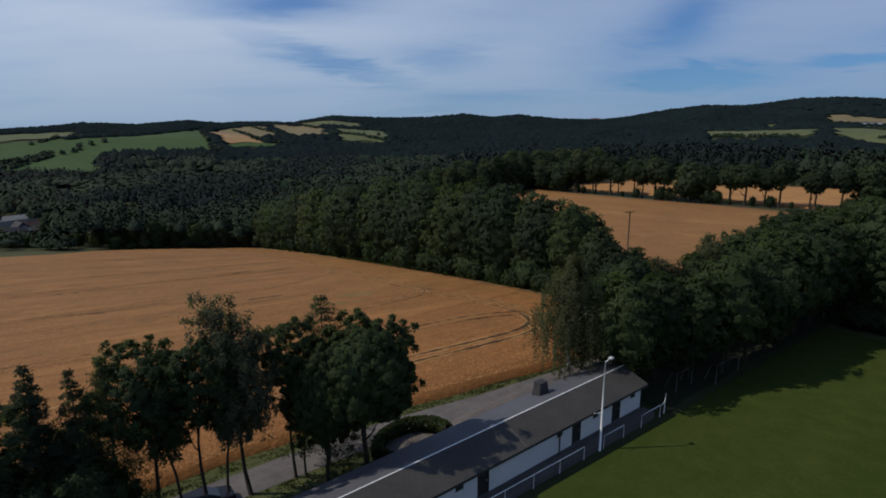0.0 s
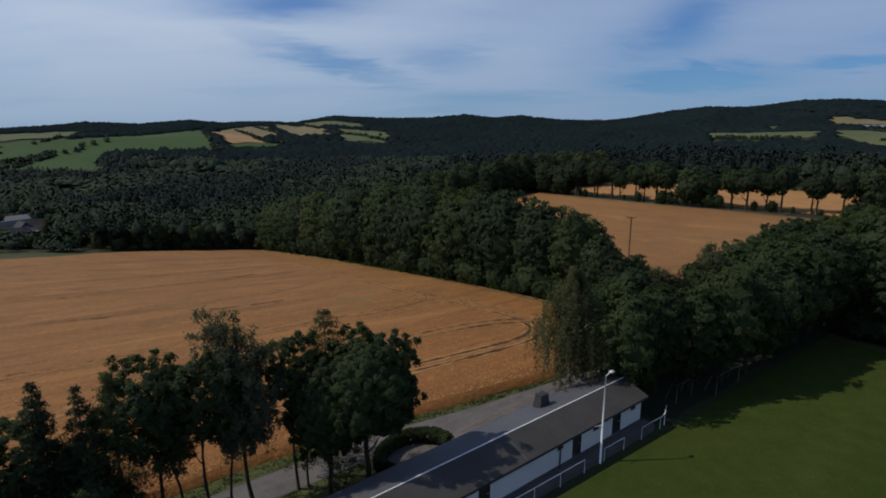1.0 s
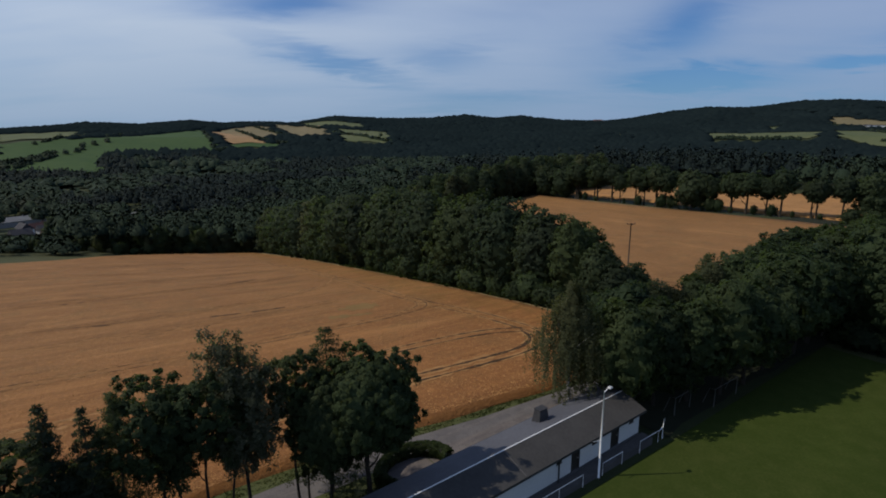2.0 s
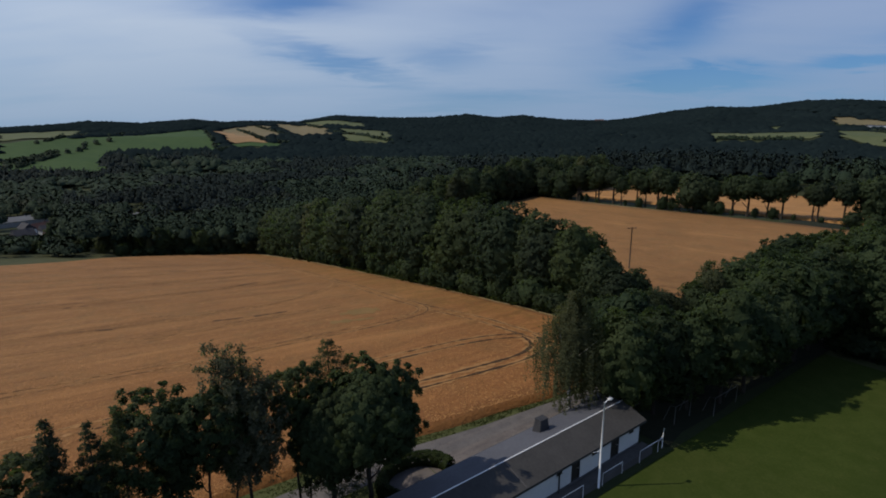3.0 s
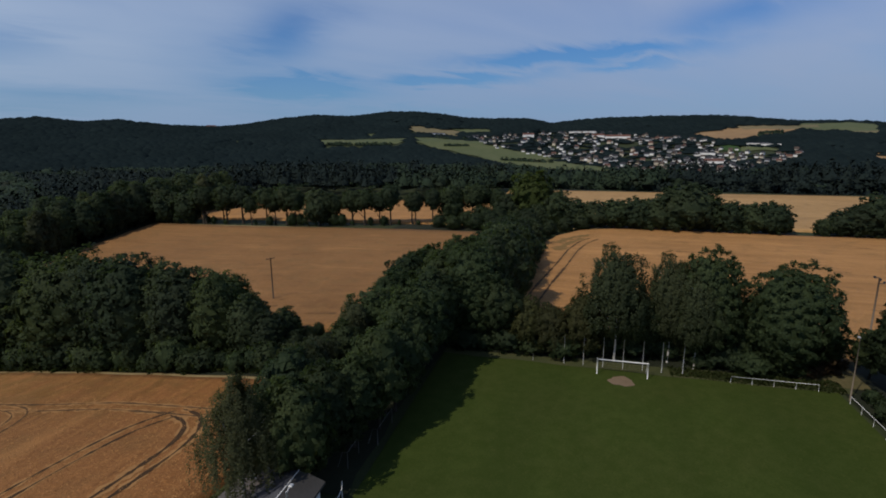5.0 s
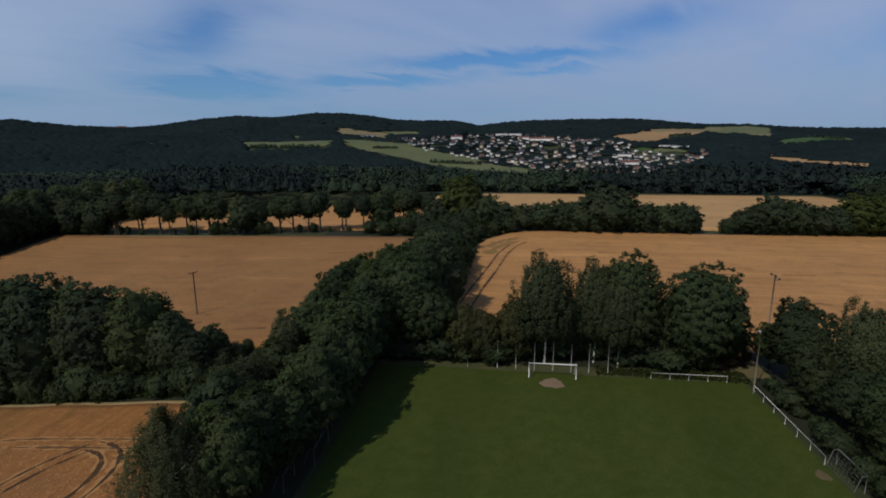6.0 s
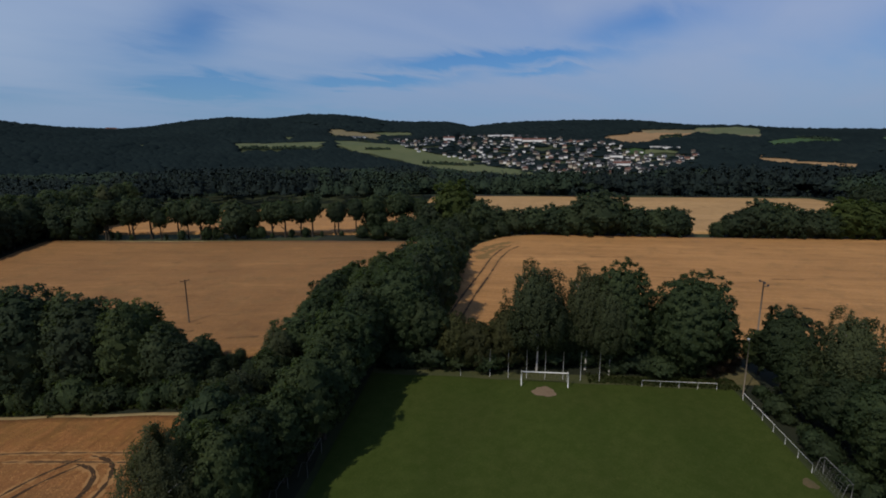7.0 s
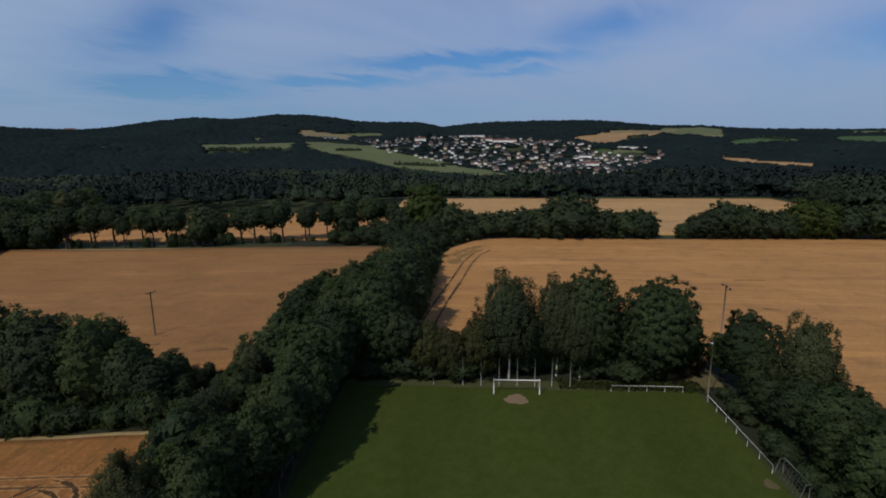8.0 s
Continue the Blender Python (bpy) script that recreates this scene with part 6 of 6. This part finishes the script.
def town_house(name, label, lx, ly, wall_h, roof_h, wall_m, roof_m):
    t = thing(name, pose(0, 0, 0), label, "house", "town houses")
    part("wall", bm_box(-lx / 2, lx / 2, -ly / 2, ly / 2, -3, wall_h), wall_m, t)
    bm = bmesh.new()
    ov = 0.5
    pr = [(-ly / 2 - ov, wall_h - 0.3), (ly / 2 + ov, wall_h - 0.3), (0, wall_h + roof_h)]
    g0 = [bm.verts.new((-lx / 2 - ov, *p)) for p in pr]
    g1 = [bm.verts.new((lx / 2 + ov, *p)) for p in pr]
    bm.faces.new(g0[::-1]), bm.faces.new(g1)
    for k in range(3):
        bm.faces.new((g0[k], g0[(k + 1) % 3], g1[(k + 1) % 3], g1[k]))
    bmesh.ops.recalc_face_normals(bm, faces=bm.faces)
    part("roof", bm, roof_m, t)
    part("chimney", bm_box(lx * 0.15, lx * 0.15 + 0.8, -0.4, 0.4, wall_h, wall_h + roof_h + 0.9), roof_m, t)
    return t


protos = [
    town_house("town_house", "white house with a dark slate gable roof", 11, 9, 5.5, 4.5, M_TWALL[0], M_TROOF[0]),
    town_house("town_house", "cream house with a red tiled gable roof", 12, 9, 5.5, 4.5, M_TWALL[1], M_TROOF[1]),
    town_house("town_house", "white house with a brown gable roof", 10, 8.5, 5.0, 4.2, M_TWALL[0], M_TROOF[2]),
    town_house("town_house", "grey house with a dark slate gable roof", 12, 10, 6.0, 4.0, M_TWALL[2], M_TROOF[0]),
    town_house("town_house", "tall cream house with a steep brown roof", 10, 10, 7.0, 6.0, M_TWALL[1], M_TROOF[2]),
    town_house("town_house", "low dark-clad house with a red tiled roof", 13, 8, 4.0, 4.6, M_TWALL[2], M_TROOF[1]),
    town_house("apartment_block", "long pale apartment block with a red roof", 38, 12, 9, 5.0, M_TWALL[0], M_TROOF[1]),
    town_house("apartment_block", "long white hall with a flat dark roof", 45, 16, 8, 1.5, M_TWALL[0], M_TROOF[0]),
    town_house("industrial_hall", "wide grey hall with a low grey roof", 42, 18, 5, 3.0, M_TWALL[2], M_TGREY),
    town_house("farm_shed", "long low pale shed among valley trees", 20, 7, 2.2, 1.2, M_TWALL[1], M_TGREY),
]
used = set()


def settle(k, az, r, turn):
    x, y = r * math.sin(radians(az)), 3 + r * math.cos(radians(az))
    m = pose(x, y, float(height(x, y)), 0, 0, turn) @ Matrix.Scale(0.92 if k < 6 and r > 1000 else 1.0, 4)
    if k not in used:
        used.add(k)
        protos[k].matrix_basis = m
    else:
        copy_thing(protos[k], pose(0, 0, 0)).matrix_basis = m


rng = np.random.default_rng(77)
placed = []
for az, r, k in ((52.7, 1998, 7), (54.1, 1975, 7), (55.0, 1826, 6), (56.3, 1774, 6), (57.5, 1769, 6), (65.0, 1459, 7), (65.8, 1327, 6), (41.6, 1802, 7), (69.2, 1609, 7), (70.3, 1604, 7), (47.9, 1885, 6)):
    settle(k, az, r, -az + rng.uniform(-15, 15))
    placed.append((az, r))
tries = 0
while len(placed) < 345 and tries < 20000:
    tries += 1
    az = rng.uniform(42.0, 72.8)
    lo, hi = float(np.interp(az, TOWN_AZ, TOWN_NEAR)), float(np.interp(az, TOWN_AZ, TOWN_FAR))
    r = lo + (hi - lo) * rng.uniform(0, 1) ** 1.2
    if rng.uniform() > (1.0 if 49 < az < 69 else 0.3):
        continue
    if any((radians(az) * r - radians(pa) * pr_) ** 2 + (r - pr_) ** 2 < 16 ** 2 for pa, pr_ in placed):
        continue
    placed.append((az, r))
    settle(int(rng.choice([0, 0, 0, 0, 1, 2, 2, 3, 4])), az, r, -az + rng.choice([0, 90]) + rng.uniform(-25, 25))
for a, b, h in [(-1.8, -332.4, 15.0), (1.6, -322.4, 13.0), (-3.4, -326, 11.0)]:
    wood_a.plant(a, b, h, 0.9)
# farmstead on the hill and hamlet in the valley
for az, r, k in ((37.6, 1870, 7), (38.4, 1868, 7), (-39.9, 602, 8), (-39.4, 524, 0), (-38.3, 533, 5), (-37.8, 492, 3), (-37.6, 470, 2), (-39.7, 470, 3), (-30.9, 606, 9), (-33.6, 512, 9), (-36.1, 516, 9), (-7.8, 1372, 0), (-7.6, 1385, 2), (15.7, 2476, 6), (16.5, 2470, 0), (16.8, 2472, 2), (16.2, 2472, 0)):
    settle(k, az, r, -30 if k == 0 and az < -39 else -az + 20)

# ---- a dark car parked on the lane's edge ----
M_PAINT = two_tone("dark_car_paint", (0.012, 0.013, 0.018), (0.02, 0.021, 0.027), 1.0, 8.0, 0.25)
M_TYRE = two_tone("tyre_rubber", (0.015, 0.015, 0.015), (0.025, 0.025, 0.025), 2.0, 12.0, 0.85)
M_PANE = two_tone("tinted_glass", (0.02, 0.024, 0.03), (0.03, 0.034, 0.04), 1.0, 6.0, 0.08)
car = thing("parked_car", plan_pose(6.3, -37.2, 0.06), "dark blue-black hatchback parked on the lane", "car")


def lofted(sections, bm=None):
    """A closed hull through rings of (x, half width, bottom, top)."""
    bm = bm or bmesh.new()
    rows = []
    for x_, hw, zb, zt in sections:
        ring = [(-hw * 0.94, zb), (-hw, zb + (zt - zb) * 0.35), (-hw * 0.96, zt - 0.06), (-hw * 0.82, zt), (hw * 0.82, zt), (hw * 0.96, zt - 0.06), (hw, zb + (zt - zb) * 0.35), (hw * 0.94, zb)]
        rows.append([bm.verts.new((x_, *p)) for p in ring])
    for r0, r1 in zip(rows, rows[1:]):
        for k in range(8):
            bm.faces.new((r0[k], r0[(k + 1) % 8], r1[(k + 1) % 8], r1[k]))
    bm.faces.new(rows[0][::-1]), bm.faces.new(rows[-1])
    bmesh.ops.recalc_face_normals(bm, faces=bm.faces)
    return bm


part("body", lofted([(-2.0, 0.72, 0.38, 0.78), (-1.8, 0.84, 0.28, 0.9), (-0.9, 0.87, 0.24, 0.94), (1.0, 0.87, 0.24, 0.94), (1.75, 0.82, 0.28, 0.82), (2.0, 0.7, 0.36, 0.66)]), M_PAINT, car)
part("cabin", lofted([(-1.85, 0.66, 0.88, 0.94), (-1.45, 0.68, 0.88, 1.4), (0.2, 0.69, 0.88, 1.47), (1.05, 0.68, 0.88, 0.97)]), M_PANE, car, "dark tinted windows")
part("roof", lofted([(-1.42, 0.58, 1.4, 1.44), (0.18, 0.6, 1.45, 1.51)]), M_PAINT, car)
for sx in (-1.25, 1.3):
    for sy in (-0.78, 0.78):
        wheel = part("wheel", bm_tube([(sx, sy - 0.1, 0.31), (sx, sy + 0.1, 0.31)], 0.31, 16), M_TYRE, car)
        part("rim", bm_tube([(sx, sy - 0.11, 0.31), (sx, sy + 0.11, 0.31)], 0.19, 12), M_STEEL, wheel)

# ---- rough grass on the verges ----
L_GRASS = leafy("verge_grass_blades", (0.04, 0.058, 0.017), (0.07, 0.085, 0.03))


def tufts(name, label, n, seed, place, size, material, tall=0.35):
    """Upright blades in clumps on a strip of the plan."""
    rng = np.random.default_rng(seed)
    a, b = place(rng, n)
    x, y = 0.8 * a + 0.6 * b, 0.6 * a - 0.8 * b
    h = tall * rng.uniform(0.4, 1.4, n)
    c = np.stack([x, y, height(x, y) + h * 0.5], 1)
    out = rng.normal(0, 1, (n, 3))
    out[:, 2] = np.abs(out[:, 2]) + 0.5
    out /= np.linalg.norm(out, axis=1)[:, None]
    v, f = kites(rng, c, out, size, 0.55)
    return tagged(new(name, foliage_mesh(name, v, f, out, material)), label, "grass", kind="stuff")


def clumped(rng, n, a0, a1, lo, hi):
    k = n // 14
    a = np.repeat(rng.uniform(a0, a1, k), 14) + rng.normal(0, 0.25, k * 14)
    u = np.repeat(rng.uniform(0, 1, k), 14) + rng.normal(0, 0.07, k * 14)
    b = lo(a) + (hi(a) - lo(a)) * np.clip(u, 0, 1)
    pad = n - len(a)
    return np.concatenate([a, a[:pad]]), np.concatenate([b, b[:pad]])


tufts("rough_grass", "clumps of dry and green grass on the lane verge", 11000, 91, lambda g, n: clumped(g, n, -25, 56, lambda a: np.interp(a, *WHEAT_EDGE) + 0.3, lambda a: np.interp(a, *LANE_FAR) - 0.05), 0.1, L_GRASS, 0.13)
tufts("rough_grass", "clumps of grass and weeds under the lane trees", 6000, 92, lambda g, n: clumped(g, n, -20, 20, lambda a: a * 0 - 36.6, lambda a: a * 0 - 31.6), 0.1, L_GRASS, 0.15)
tufts("rough_grass", "dry grass clumps behind the pitch rail", 3000, 93, lambda g, n: clumped(g, n, 82.4, 85.4, lambda a: a * 0 + 12, lambda a: a * 0 + 35), 0.24, L_GRASS)
tufts("rough_grass", "grass clumps along the foot of the wood", 5000, 94, lambda g, n: clumped(g, n, 70.6, 72.4, lambda a: a * 0 - 150, lambda a: a * 0 - 46), 0.4, L_GRASS, 0.6)

# ---- standing wheat ears on the nearest part of the field ----
L_EARS = two_tone("wheat_ears", (0.24, 0.11, 0.036), (0.46, 0.24, 0.088), 0.9, 2.4, 0.9)


def near_field(g, n):
    a = g.uniform(-22, 60, n)
    hi = np.interp(a, *WHEAT_EDGE)
    return a, hi - 0.1 - 42 * g.uniform(0, 1, n) ** 1.7


rng = np.random.default_rng(95)
n = 22000
a, b = near_field(rng, n)
x, y = 0.8 * a + 0.6 * b, 0.6 * a - 0.8 * b
c = np.stack([x, y, height(x, y) + 0.765 + rng.normal(0, 0.02, n)], 1)
out = rng.normal(0, 0.22, (n, 3)) + np.array([-0.1, 0.0, 1.0])
out /= np.linalg.norm(out, axis=1)[:, None]
v, f = kites(rng, c, out, 0.125, 0.4, 0.0, 0.3)
tagged(new("wheat_ears", foliage_mesh("wheat_ears", v, f, out, L_EARS)), "uneven standing ears of ripe wheat near the lane", "crop", kind="stuff")
